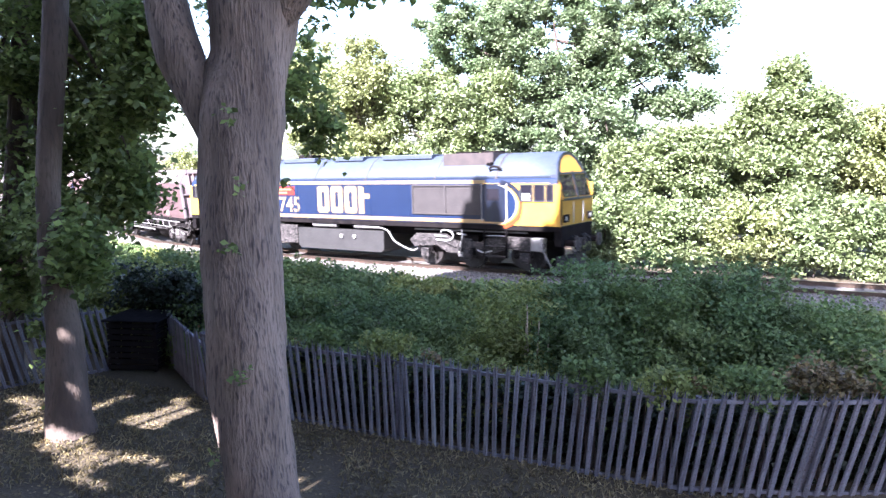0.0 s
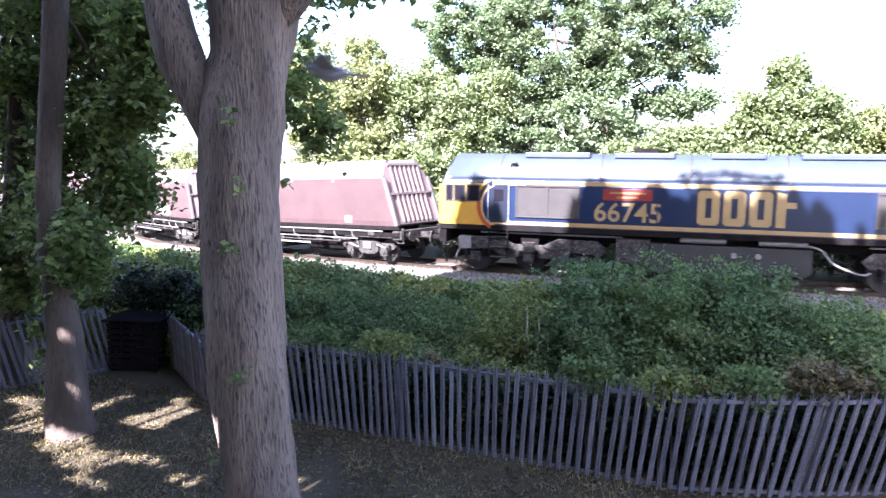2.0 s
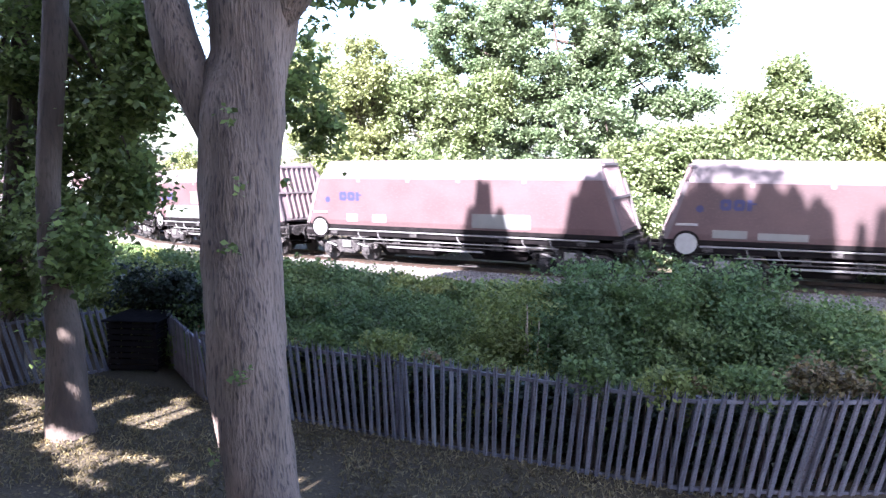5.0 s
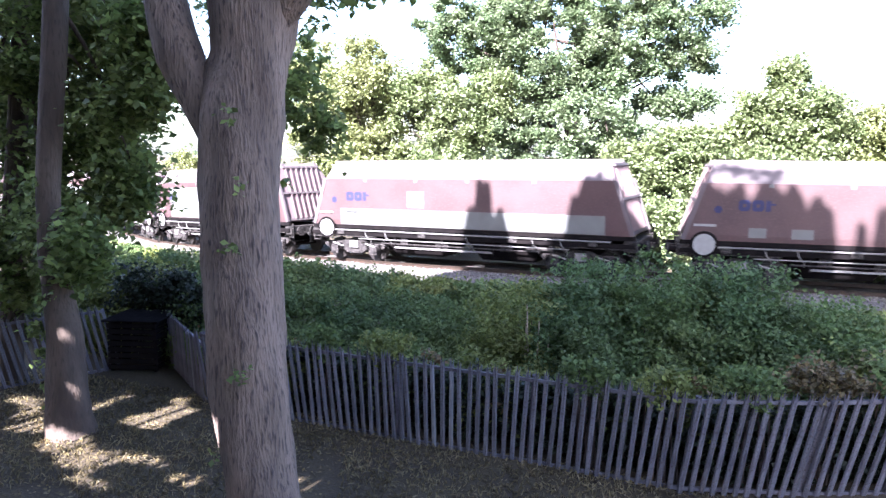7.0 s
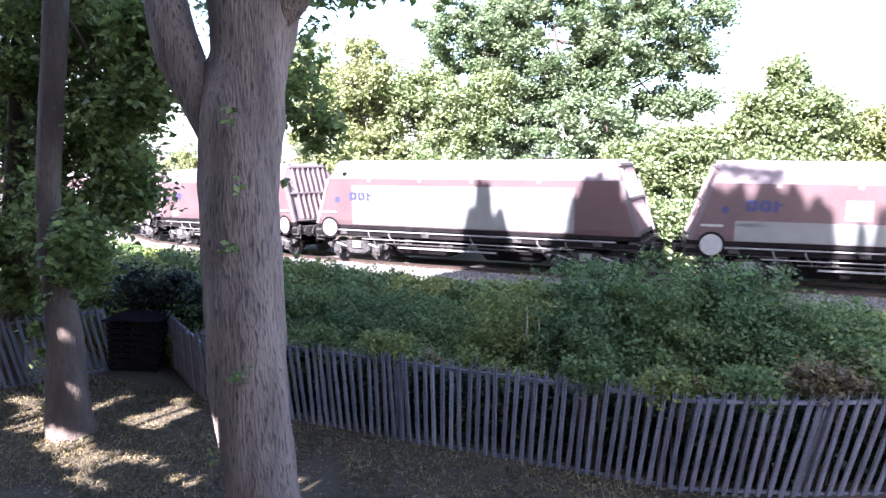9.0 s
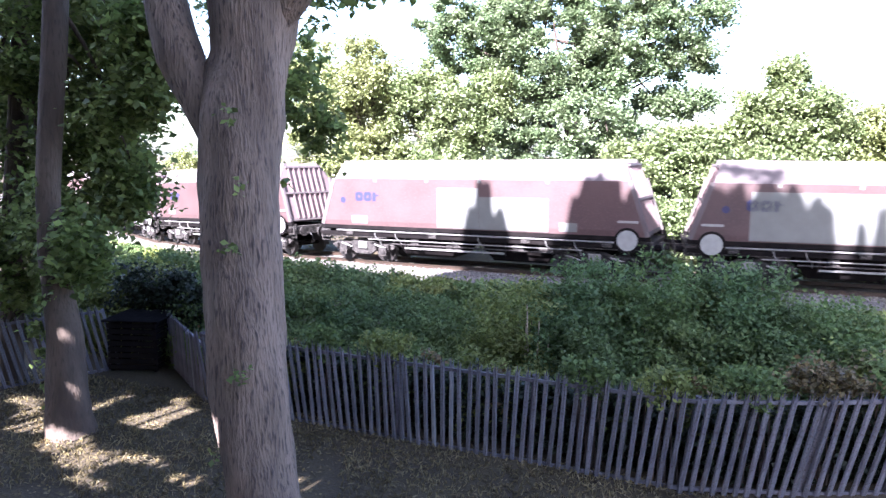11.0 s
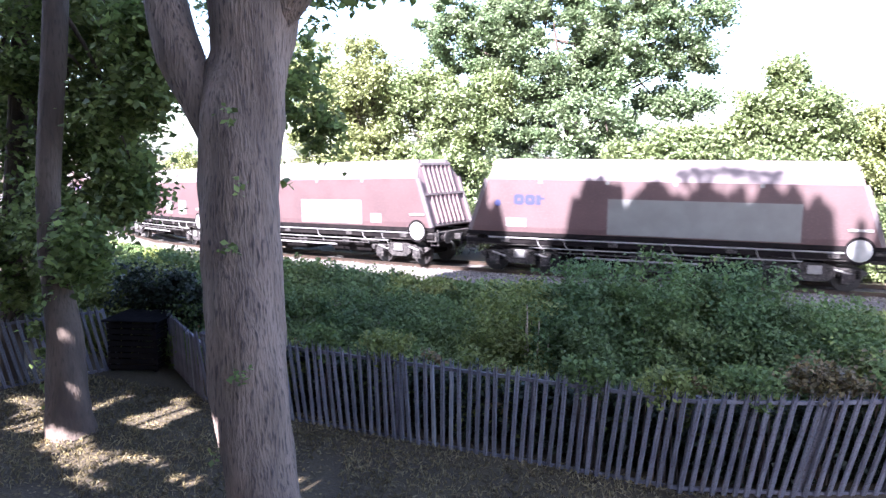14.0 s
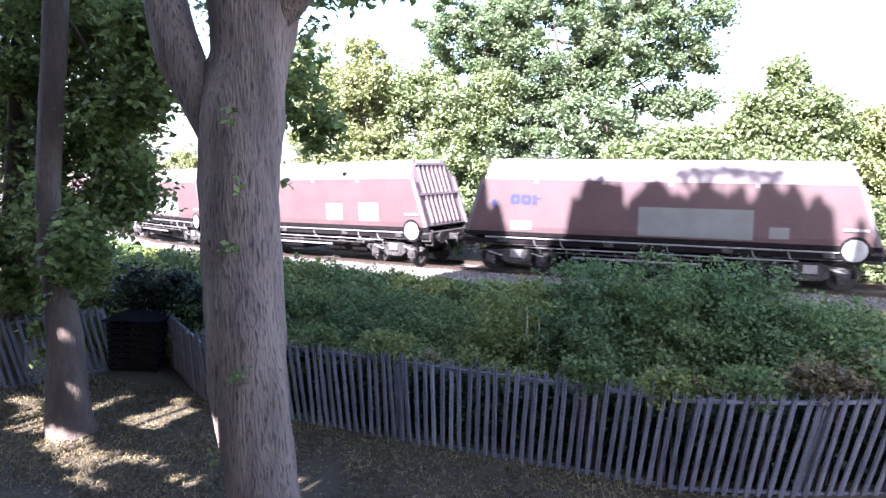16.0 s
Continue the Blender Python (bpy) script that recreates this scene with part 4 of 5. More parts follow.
        box(bm, -2.6, 1.4, *sorted((y - s * 0.02, y - s * 0.1)), 0.6, 0.66)
        part("door_rod", bm, M_PIPE, e)
        for x in (-2.6, -0.6, 1.4):
            bm = bmesh.new()
            box(bm, x - 0.04, x + 0.04, *sorted((y - s * 0.03, y - s * 0.12)), 0.55, 1.02)
            part("hanger", bm, M_BLACK, e)
        for x in (-5.0, -1.4, 2.2, 5.0):
            bm = bmesh.new()
            box(bm, x - 0.16, x + 0.16, *sorted((y - s * 0.02, y + s * 0.07)), 1.04, 1.26, 0.02)
            part("air_valve", bm, M_GRIME, e)
        for x0, x1, z, r in ((-6.0, -3.4, 0.98, 0.02), (3.5, 6.0, 0.98, 0.02), (-3.2, 3.2, 0.76, 0.025), (-1.8, 2.4, 1.1, 0.016)):
            bm = bmesh.new()
            rod(bm, (x0, y - s * 0.02, z), (x1, y - s * 0.02, z), r, seg=6)
            part("brake_rigging", bm, M_GRIME, e)
        for x in (-3.9, -3.0, 0.4, 2.9, 3.9):
            bm = bmesh.new()
            tube(bm, *smooth_path([(x, y + s * 0.02, 1.2), (x + 0.06, y + s * 0.03, 1.0), (x + 0.2, y - s * 0.04, 0.86), (x + 0.22, y - s * 0.1, 0.7)], [0.018] * 4, 3), seg=6)
            part("air_hose", bm, M_PIPE, e)
        for x, w, z in ((-0.6, 0.26, 0.78), (1.9, 0.2, 0.82), (-2.2, 0.16, 0.86)):
            bm = bmesh.new()
            box(bm, x - w, x + w, *sorted((y - s * 0.05, y - s * 0.3)), z - 0.13, z + 0.13, 0.02)
            part("valve_box", bm, M_GRIME, e)
        bm = bmesh.new()
        x0 = disc * 5.66
        rod(bm, (x0, y + s * 0.05, 1.30), (x0, y + s * 0.085, 1.30), 0.33, seg=28)
        w = part("handbrake_disc", bm, M_WHITE, e, "white handbrake wheel disc")
        bm = bmesh.new()
        bmesh.ops.create_circle(bm, segments=28, radius=0.33)
        r = bmesh.ops.extrude_edge_only(bm, edges=list(bm.edges))
        vs = [v for v in r["geom"] if isinstance(v, bmesh.types.BMVert)]
        bmesh.ops.scale(bm, vec=(1.26, 1.26, 1), verts=vs)
        bm.transform(Matrix.Translation((x0, y + s * 0.087, 1.30)) @ Matrix.Rotation(math.pi / 2, 4, "X"))
        part("disc_rim", bm, M_BLACK, w)
        bm = bmesh.new()
        box(bm, x0 - 0.32, x0 + 0.32, *sorted((y + s * 0.022, y + s * 0.06)), 1.86, 1.93)
        part("grab_bar", bm, M_WHITE, e)
        for px0, px1, z0, z1 in patches:
            bm = bmesh.new()
            box(bm, px0, px1, *sorted((y + s * 0.0202, y + s * 0.026)), z0, z1)
            part("paint_patch", bm, M_PATCH, e, "pale grey overpainted patch")
        if marks:
            plain_mark(e, -4.75, 2.36, 1.15, 0.34, 3, M_PRINT, y + s * 0.022)
            bm = bmesh.new()
            prism(bm, [(-5.3 + 0.12 * math.cos(a * 0.785), 2.39 + 0.12 * math.sin(a * 0.785)) for a in range(8)], *sorted((y + s * 0.022, y + s * 0.026)))
            part("printed_dot", bm, M_PRINT, e)
        for x in (-3.9, -1.7, 0.4, 2.9):
            bm = bmesh.new()
            box(bm, x, x + 0.13, *sorted((y + s * 0.021, y + s * 0.025)), 3.08, 3.19)
            part("paint_patch", bm, M_PATCH, e)
    for x0, x1 in ((-3.4, -0.2), (0.2, 3.4)):
        bm = bmesh.new()
        b = [(x0, -1.15, 1.2), (x1, -1.15, 1.2), (x1, 1.15, 1.2), (x0, 1.15, 1.2)]
        t = [(x0 + 0.6, -0.7, 0.3), (x1 - 0.6, -0.7, 0.3), (x1 - 0.6, 0.7, 0.3), (x0 + 0.6, 0.7, 0.3)]
        B, T = [bm.verts.new(p) for p in b], [bm.verts.new(p) for p in t]
        bm.faces.new(B)
        bm.faces.new(T[::-1])
        for k in range(4):
            bm.faces.new((B[k], T[k], T[(k + 1) % 4], B[(k + 1) % 4]))
        part("discharge_hopper", bm, M_BLACK, e, "black discharge hopper")
    bm = bmesh.new()
    box(bm, -6.0, 6.0, -0.35, 0.35, 0.85, 1.3)
    part("centre_sill", bm, M_BLACK, e)
    bm = bmesh.new()
    rod(bm, (2.6, -0.95, 0.85), (3.6, -0.95, 0.85), 0.16, seg=12)
    part("air_tank", bm, M_GRIME, e)
    axles = []
    for c in (-4.55, 4.55):
        bogie(e, c, (-0.9, 0.9), 0.42, False)
        axles += [wheelset(e, c + w, 0.42) for w in (-0.9, 0.9)]
    return e, axles


LOCO = build_loco()
FADED = "faded maroon sloped-end hopper wagon"
WAGONS = [
    build_wagon([(-4.9, -3.9, 1.5, 1.75), (-3.6, -2.2, 1.48, 1.7), (3.55, 3.95, 1.5, 1.78)], -1, FADED + " and small pale patches"),
    build_wagon([(-4.4, -3.9, 1.55, 1.85), (-3.2, -2.6, 1.55, 1.85), (1.0, 3.2, 1.5, 2.0)], -1, FADED + " and pale squares low down"),
    build_wagon([(-5.0, 5.4, 1.44, 2.06), (-2.0, -1.3, 2.15, 2.75), (-4.9, -4.2, 1.88, 2.0)], -1, FADED + " and a pale band along the sill"),
    build_wagon([(-4.6, 4.2, 1.46, 2.95)], -1, FADED + " and one long overpainted panel"),
    build_wagon([(-1.2, 0.45, 1.46, 2.9), (0.46, 3.0, 1.46, 2.6), (3.4, 4.0, 1.5, 1.8), (-4.9, -4.2, 1.5, 1.8)], 1, FADED + " and a pale overpainted front panel"),
    build_wagon([(-1.6, 4.1, 1.46, 2.62), (-5.0, -4.3, 1.6, 1.9), (3.0, 3.2, 1.5, 1.65)], 1, FADED + " and a pale overpainted middle panel"),
    build_wagon([(-0.5, 2.9, 1.48, 2.4), (-4.7, -4.0, 1.5, 1.8), (3.35, 3.9, 1.55, 1.9)], 1, FADED + " and a pale middle patch"),
    build_wagon([(1.2, 2.1, 1.6, 2.25), (3.0, 4.0, 1.6, 2.3), (-4.4, -3.6, 1.5, 1.8)], 1, FADED + " and two pale squares"),
    build_wagon([(-2.0, 3.2, 1.5, 2.4)], 1, FADED + " and a pale lower panel"),
    build_wagon([(-3.5, -1.0, 1.5, 2.2)], -1, FADED + " and a pale rear patch"),
]

# ---------------------------------------------------------------- near trees
def garden_tree():
    base = (-5.19, 6.28, G0)
    stem = [(-5.12, 6.27, -0.62), (-5.19, 6.28, -0.3), (-5.25, 6.30, 0.02), (-5.37, 6.33, 0.56), (-5.47, 6.38, 1.23), (-5.56, 6.44, 1.89), (-5.63, 6.50, 2.56), (-5.69, 6.57, 3.22),
            (-5.74, 6.65, 3.89), (-5.76, 6.72, 4.42), (-5.72, 6.80, 4.89), (-5.70, 6.86, 5.22), (-5.70, 6.96, 5.89), (-5.62, 7.06, 6.6), (-5.5, 7.3, 9.0), (-5.4, 7.5, 12.0)]
    radii = [0.56, 0.45, 0.42, 0.42, 0.455, 0.465, 0.465, 0.455, 0.47, 0.49, 0.47, 0.46, 0.55, 0.42, 0.3, 0.15]
    limb = ([(-5.86, 6.66, 3.95), (-6.02, 6.59, 4.32), (-6.22, 6.56, 4.72), (-6.46, 6.52, 5.22), (-6.68, 6.52, 5.9), (-6.9, 6.54, 6.7), (-7.6, 6.5, 9.0)], [0.2, 0.23, 0.235, 0.28, 0.25, 0.22, 0.1])
    limb2 = ([(-5.6, 6.95, 5.5), (-5.2, 7.02, 5.95), (-4.95, 7.1, 6.6), (-4.4, 7.4, 9.0)], [0.2, 0.26, 0.24, 0.1])
    e = tree("garden_tree", "large grey-barked tree with forked trunk beside the fence", "tree", base, stem, radii, [limb, limb2],
             [((-5.6, 6.9, 11.5), (4.2, 3.2, 3.0), 70)], 0.13, M_LEAF_DARK, M_BARK, spread=0.7, per=110, seed=11, seg=28)
    off = np.array(base)
    P = clumps([((-4.9, 7.6, 5.95), (0.5, 0.2, 0.1), 9), ((-5.2, 7.6, 5.7), (0.12, 0.1, 0.1), 2), ((-3.85, 7.6, 5.95), (0.35, 0.2, 0.1), 6), ((-6.75, 8.9, 3.62), (0.05, 0.05, 0.03), 1), ((-6.3, 6.9, 6.0), (0.2, 0.3, 0.3), 4), ((-6.62, 7.4, 5.8), (0.2, 0.2, 0.45), 13)], 0.16, 9, 5) - off
    leaves("hanging_leaves", P, 0.14, M_LEAF_DARK, e, droop=0.8, seed=5)
    P = clumps([((-5.35, 6.02, 4.46), (0.12, 0.05, 0.1), 2), ((-5.28, 6.0, 3.05), (0.1, 0.05, 0.08), 2), ((-5.1, 5.9, 3.7), (0.02, 0.05, 0.08), 1), ((-5.25, 5.95, 1.6), (0.1, 0.05, 0.1), 2), ((-5.65, 6.0, 0.6), (0.05, 0.05, 0.1), 1)], 0.08, 9, 6) - off
    leaves("trunk_shoots", P, 0.085, M_LEAF_DARK, e, kind="stuff", seed=6)
    return e


garden_tree()


def ivy_trees():
    base = (-10.39, 7.63, G0)
    stem = [(-10.36, 7.62, -0.62), (-10.40, 7.63, -0.4), (-10.47, 7.69, 0.06), (-10.57, 7.78, 1.0), (-10.76, 7.83, 1.93), (-10.91, 7.91, 2.87), (-10.99, 8.01, 3.8), (-11.01, 8.28, 5.68), (-11.04, 8.41, 6.61), (-11.09, 8.6, 8.5), (-11.0, 8.8, 11.0)]
    radii = [0.44, 0.38, 0.33, 0.285, 0.225, 0.19, 0.19, 0.2, 0.2, 0.15, 0.08]
    lobes = [((-12.6, 10.0, 6.0), (1.4, 0.8, 1.6), 40), ((-11.3, 9.9, 6.7), (1.3, 0.7, 0.9), 22), ((-12.0, 10.2, 4.9), (0.8, 0.6, 1.0), 34), ((-11.5, 10.1, 3.4), (0.55, 0.5, 0.8), 30),
             ((-10.3, 8.0, 2.45), (0.34, 0.3, 0.6), 16), ((-12.0, 8.9, 2.6), (0.5, 0.5, 1.1), 26), ((-10.5, 9.7, 5.6), (0.8, 0.4, 0.55), 13), ((-9.7, 9.3, 5.2), (0.6, 0.4, 0.35), 7), ((-9.5, 8.9, 6.0), (0.5, 0.35, 0.7), 18), ((-9.5, 8.9, 5.0), (0.35, 0.3, 0.4), 5), ((-9.9, 8.8, 4.8), (0.4, 0.3, 0.5), 12), ((-12.2, 9.8, 8.2), (1.8, 0.9, 0.8), 24)]
    e = tree("ivy_clad_tree", "leaning brown trunk hung with dark ivy and leaves", "tree", base, stem, radii, limb_fan(stem[5:], lobes[:4], 0.05, 3), lobes, 0.15, M_LEAF_DARK, M_BARK_IVY,
             spread=0.38, per=95, seed=21, droop=0.7, seg=20)
    off = np.array(base)
    P = clumps([((-10.95, 7.55, 0.9), (0.1, 0.08, 0.55), 9), ((-10.75, 7.6, 0.1), (0.1, 0.08, 0.4), 6), ((-10.75, 7.65, 1.8), (0.2, 0.12, 0.4), 8), ((-11.1, 7.8, 3.4), (0.12, 0.1, 1.0), 7)], 0.1, 14, 9) - off
    leaves("ivy", P, 0.10, M_LEAF_DARK, e, droop=0.8, seed=9)
    stem = [(-13.95, 9.05, -0.6), (-13.96, 9.06, 0.06), (-14.09, 9.55, 3.74), (-14.16, 10.03, 7.19), (-14.2, 10.3, 10.0)]
    lobes = [((-13.6, 9.6, 6.3), (1.6, 1.0, 2.0), 46), ((-13.4, 10.2, 3.5), (1.4, 0.9, 1.5), 50), ((-13.5, 9.2, 1.9), (0.9, 0.6, 1.1), 34), ((-14.6, 8.4, 2.2), (0.8, 0.6, 1.5), 30), ((-13.6, 11.5, 4.2), (0.9, 0.8, 1.8), 34), ((-16.2, 9.6, 3.6), (1.0, 0.8, 2.2), 50), ((-16.0, 10.5, 7.0), (1.5, 0.9, 1.6), 36), ((-15.2, 10.3, 4.6), (0.7, 0.6, 1.1), 30)]
    tree("shaded_tree", "slim dark tree in a thicket of leaves", "tree", (-13.95, 9.05, G0), stem, [0.25, 0.22, 0.2, 0.17, 0.1], limb_fan(stem[2:], lobes, 0.05, 4), lobes, 0.15, M_LEAF_DARK, M_BARK_IVY,
         spread=0.42, per=95, seed=22, droop=0.6)


ivy_trees()

stem = [(-9.5, 11.3, -0.5), (-9.5, 11.3, 2.0), (-9.3, 11.4, 4.0), (-8.9, 11.6, 6.5)]
lobes = [((-8.75, 11.9, 5.3), (0.75, 0.6, 0.95), 24), ((-8.3, 11.9, 4.5), (0.5, 0.45, 0.55), 12), ((-8.9, 11.7, 6.9), (1.0, 0.7, 0.8), 10)]
tree("lineside_tree", "young dark-leaved tree growing behind the fence", "tree", stem[0], stem, [0.12, 0.1, 0.08, 0.04], [], lobes, 0.15, M_LEAF_DARK, M_BARK_B, spread=0.24, per=48, seed=31, droop=0.4)

# ---------------------------------------------------------------- bramble and shrubs on the bank
def shrub(label, base, lobes, leaf, material, seed, spread=0.3, per=90, name="bramble_bush", category="bush", group="bank shrubs"):
    e = thing(name, label, category, group, pose(*base))
    rnd = random.Random(seed)
    bm = bmesh.new()
    for c, r, n in lobes:
        for _ in range(5):
            t = Vector(c) + Vector([rnd.uniform(-0.7, 0.7) * v for v in r]) - Vector(base)
            a = Vector((t.x * 0.5 + rnd.uniform(-0.2, 0.2), t.y * 0.5, -0.1))
            tube(bm, [a, a.lerp(t, 0.5) + Vector((0, 0, 0.2)), t], [0.018, 0.014, 0.006], seg=5)
    tagged(part("stem_tangle", bm, M_BARK_B, e), kind="stuff")
    P = clumps(lobes, spread, per, seed, shell=0.5)
    g = np.random.default_rng(seed + 1000)
    for c, r, n in lobes[:1]:
        # arching shoots that break the outline
        for _ in range(14):
            a = np.array((c[0] + g.uniform(-0.9, 0.9) * r[0], c[1] + g.uniform(-0.9, 0.5) * r[1], c[2] + r[2] * g.uniform(0.55, 0.95)))
            d = np.array((g.uniform(-0.5, 0.5), g.uniform(-0.4, 0.2), g.uniform(0.25, 0.7))) * min(1.0, r[2])
            k = np.linspace(0, 1, 16)[:, None]
            P = np.concatenate([P, a + d * k - np.array((0, 0, 0.35)) * k * k * min(1.0, r[2]) + g.normal(size=(16, 3)) * 0.05])
    leaves("foliage", P - np.array(base), leaf, material, e, seed=seed)
    return e


B = "dense shaded green bramble bush on the bank"
for k, (x, y, w, d, h) in enumerate([(-16.5, 13.0, 2.0, 1.6, 1.9), (-14.3, 12.8, 1.7, 1.5, 1.8), (-11.9, 13.0, 1.6, 1.5, 1.75), (-9.7, 12.7, 1.6, 1.7, 1.62), (-8.0, 13.6, 1.6, 1.9, 1.45), (-6.2, 13.4, 1.6, 1.9, 1.3),
                                     (-4.3, 12.9, 1.1, 1.7, 2.05), (-3.0, 13.3, 1.25, 1.9, 2.55), (-1.6, 13.6, 1.3, 1.9, 2.65), (-0.3, 13.7, 1.2, 1.8, 2.55), (1.2, 13.4, 1.1, 1.7, 1.95), (2.7, 13.2, 1.5, 1.7, 1.5), (4.5, 13.4, 1.6, 1.7, 1.7)]):
    z0 = bank(x, y)
    area = w * (d + h)
    shrub(B, (x, y, z0), [((x, y, z0 + h * 0.42), (w * 0.95, d, h * 0.58), int(34 * area)), ((x + 0.3, y - d * 0.75, z0 + h * 0.28), (w * 0.95, d * 0.6, h * 0.42), int(24 * area))], 0.08, (M_LEAF_BRAMBLE, M_LEAF_NETTLE, M_LEAF_THORN, M_LEAF_BRAMBLE, M_LEAF_THORN)[k % 5], 40 + k, 0.24, 100)
for k, (x, z) in enumerate([(-25.0, 0.4), (-22.0, 0.4), (-18.7, 0.75), (-16.0, 0.75), (-13.6, 0.68), (-11.4, 0.52), (-9.2, 0.44), (-7.3, 0.4), (-5.4, 0.5), (-3.4, 0.5), (-1.4, 0.5), (0.6, 0.5), (2.4, 0.42), (4.4, 0.4)]):
    z0 = bank(x, 18.8)
    h = z - z0 - 0.1
    shrub("low green scrub along the foot of the ballast", (x, 18.8, z0), [((x, 18.6, z0 + h * 0.4), (1.35, 1.3, h * 0.6), 90)], 0.13, (M_LEAF_NETTLE, M_LEAF_BRAMBLE, M_LEAF_THORN)[k % 3], 130 + k, 0.24, 60, name="lineside_scrub", group="lineside scrub")
for k in range(15):
    a = -41.0 + k * 2.1
    p = on_track(a, -3.3, -0.5)
    top = 0.36 if a > -24 else 0.5
    shrub("low green scrub along the foot of the ballast", (p.x, p.y, bank(p.x, p.y)), [((p.x, p.y, p.z + 0.1), (1.3, 0.7, top), 60)], 0.12, (M_LEAF_THORN, M_LEAF_BRAMBLE, M_LEAF_NETTLE)[k % 3], 230 + k, 0.2, 60, name="lineside_scrub", group="lineside scrub")
for k, (x, y, w, h, m) in enumerate([(-8.2, 10.6, 1.5, 0.95, 0), (-5.9, 10.7, 1.4, 0.95, 0), (-3.9, 10.7, 1.3, 0.9, 0), (-2.2, 10.8, 1.2, 0.95, 0), (-0.7, 10.9, 1.1, 1.05, 0), (0.6, 11.3, 1.0, 1.2, 1), (2.0, 11.6, 1.1, 1.3, 1), (-10.6, 11.8, 1.0, 1.0, 0)]):
    z0 = bank(x, y)
    shrub("low brambles and nettles behind the fence" if not m else "browning undergrowth behind the fence", (x, y, z0), [((x, y, z0 + h * 0.6), (w, 0.55, h * 0.6), int(80 * w))], 0.07, (M_LEAF_NETTLE, M_LEAF_BRAMBLE)[k % 2], 70 + k, 0.2, 90, name="undergrowth")
    leaves_dry = clumps([((x + 0.2, y - 0.1, z0 + h * 0.8), (w * 0.9, 0.5, h * 0.5), 40 if m else 9)], 0.2, 26, 90 + k)
    o = leaves("dry_stems", leaves_dry, 0.09, M_LEAF_DRY, None, "withered brown leaves among the brambles", "stuff", seed=90 + k)

# bramble sprays that hang over the top of the fence
for k, (x, h, w) in enumerate([(-6.9, 0.86, 0.4), (-5.6, 0.93, 0.5), (-2.3, 0.92, 0.45), (-1.2, 0.88, 0.4), (-0.1, 0.98, 0.4), (0.8, 1.05, 0.5), (1.7, 1.12, 0.5), (2.6, 1.15, 0.5)]):
    y = 9.72 + max(0.0, x + 0.9) * 0.27
    z0 = bank(x, y)
    shrub("bramble spray hanging over the fence top", (x, y + 0.4, z0), [((x, y + 0.25, h), (w, 0.3, 0.16), int(16 * w / 0.4)), ((x + 0.1, y + 0.05, h - 0.08), (w * 0.6, 0.12, 0.2), 5)], 0.075, (M_LEAF_BRAMBLE, M_LEAF_NETTLE, M_LEAF_DRY)[k % 3 if x > 0 else k % 2], 260 + k, 0.12, 34, name="bramble_spray", group="bramble sprays")

# near-black leaves set behind the pales, standing in for the shade in the gaps
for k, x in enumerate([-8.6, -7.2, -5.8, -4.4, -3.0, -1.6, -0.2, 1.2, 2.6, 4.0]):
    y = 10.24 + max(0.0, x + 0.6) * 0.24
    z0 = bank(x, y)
    shrub("near-black leaves standing in for shade behind the fence", (x, y, z0), [((x, y + 0.05, z0 + 0.25), (0.85, 0.12, 0.3), 60), ((x, y + 0.05, z0 + 0.75), (0.85, 0.12, 0.4), 60)], 0.09, M_LEAF_SHADE, 160 + k, 0.16, 45, name="ivy_growth", group="fence ivy")

# leaves of the same near-black, added as the canopy's shade in the fence corner
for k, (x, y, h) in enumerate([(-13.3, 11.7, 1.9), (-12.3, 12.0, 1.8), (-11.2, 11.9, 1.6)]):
    shrub("dense leaves coloured near black as shade in the fence corner", (x, y, bank(x, y)), [((x, y, bank(x, y) + h * 0.5), (0.85, 0.45, h * 0.55), 110)], 0.10, M_LEAF_SHADE, 180 + k, 0.2, 70, name="corner_shrub", group="corner shrubs")

# pale dead stalks standing among the brambles
for k, (x, y, z0, h, dx) in enumerate([(-3.62, 11.7, 0.55, 0.75, 0.06), (-3.72, 11.75, 0.6, 0.95, -0.08), (-3.5, 11.7, 0.3, 0.7, 0.12), (-3.85, 11.8, 0.5, 0.7, 0.02)]):
    e = thing("dead_stalk", "pale dead stalk standing in the brambles", "stalk", "dead stalks", pose(x, y, bank(x, y)))
    bm = bmesh.new()
    tube(bm, *smooth_path([(0, 0, -0.05), (dx * 0.4, 0, z0 * 0.7), (dx, 0.02, z0 + h + 0.4)], [0.026, 0.022, 0.012], 4), seg=6)
    part("stalk", bm, M_STICK, e)

# near-black boarded box added to fill the dark recess of the fence corner
def compost_bin():
    e = thing("compost_bin", "near-black boarded box added in the dark fence corner", "bin", "", pose(-12.3, 10.95, G0, 0, 0, 20))
    for s in (-1, 1):
        for k in range(8):
            bm = bmesh.new()
            box(bm, -0.55, 0.55, s * 0.5 - 0.012, s * 0.5 + 0.012, 0.03 + k * 0.13, 0.14 + k * 0.13, 0.006)
            part("plank", bm, M_TIMBER, e)
            bm = bmesh.new()
            box(bm, s * 0.5 - 0.012, s * 0.5 + 0.012, -0.48, 0.48, 0.03 + k * 0.13, 0.14 + k * 0.13, 0.006)
            part("plank", bm, M_TIMBER, e)
        for q in (-1, 1):
            bm = bmesh.new()
            box(bm, s * 0.48 - 0.035, s * 0.48 + 0.035, q * 0.45 - 0.035, q * 0.45 + 0.035, 0, 1.08, 0.006)
            part("corner_post", bm, M_TIMBER, e)
    bm = bmesh.new()
    box(bm, -0.62, 0.62, -0.58, 0.58, 1.08, 1.12, 0.01)
    part("lid", bm, M_TIMBER, e)


compost_bin()

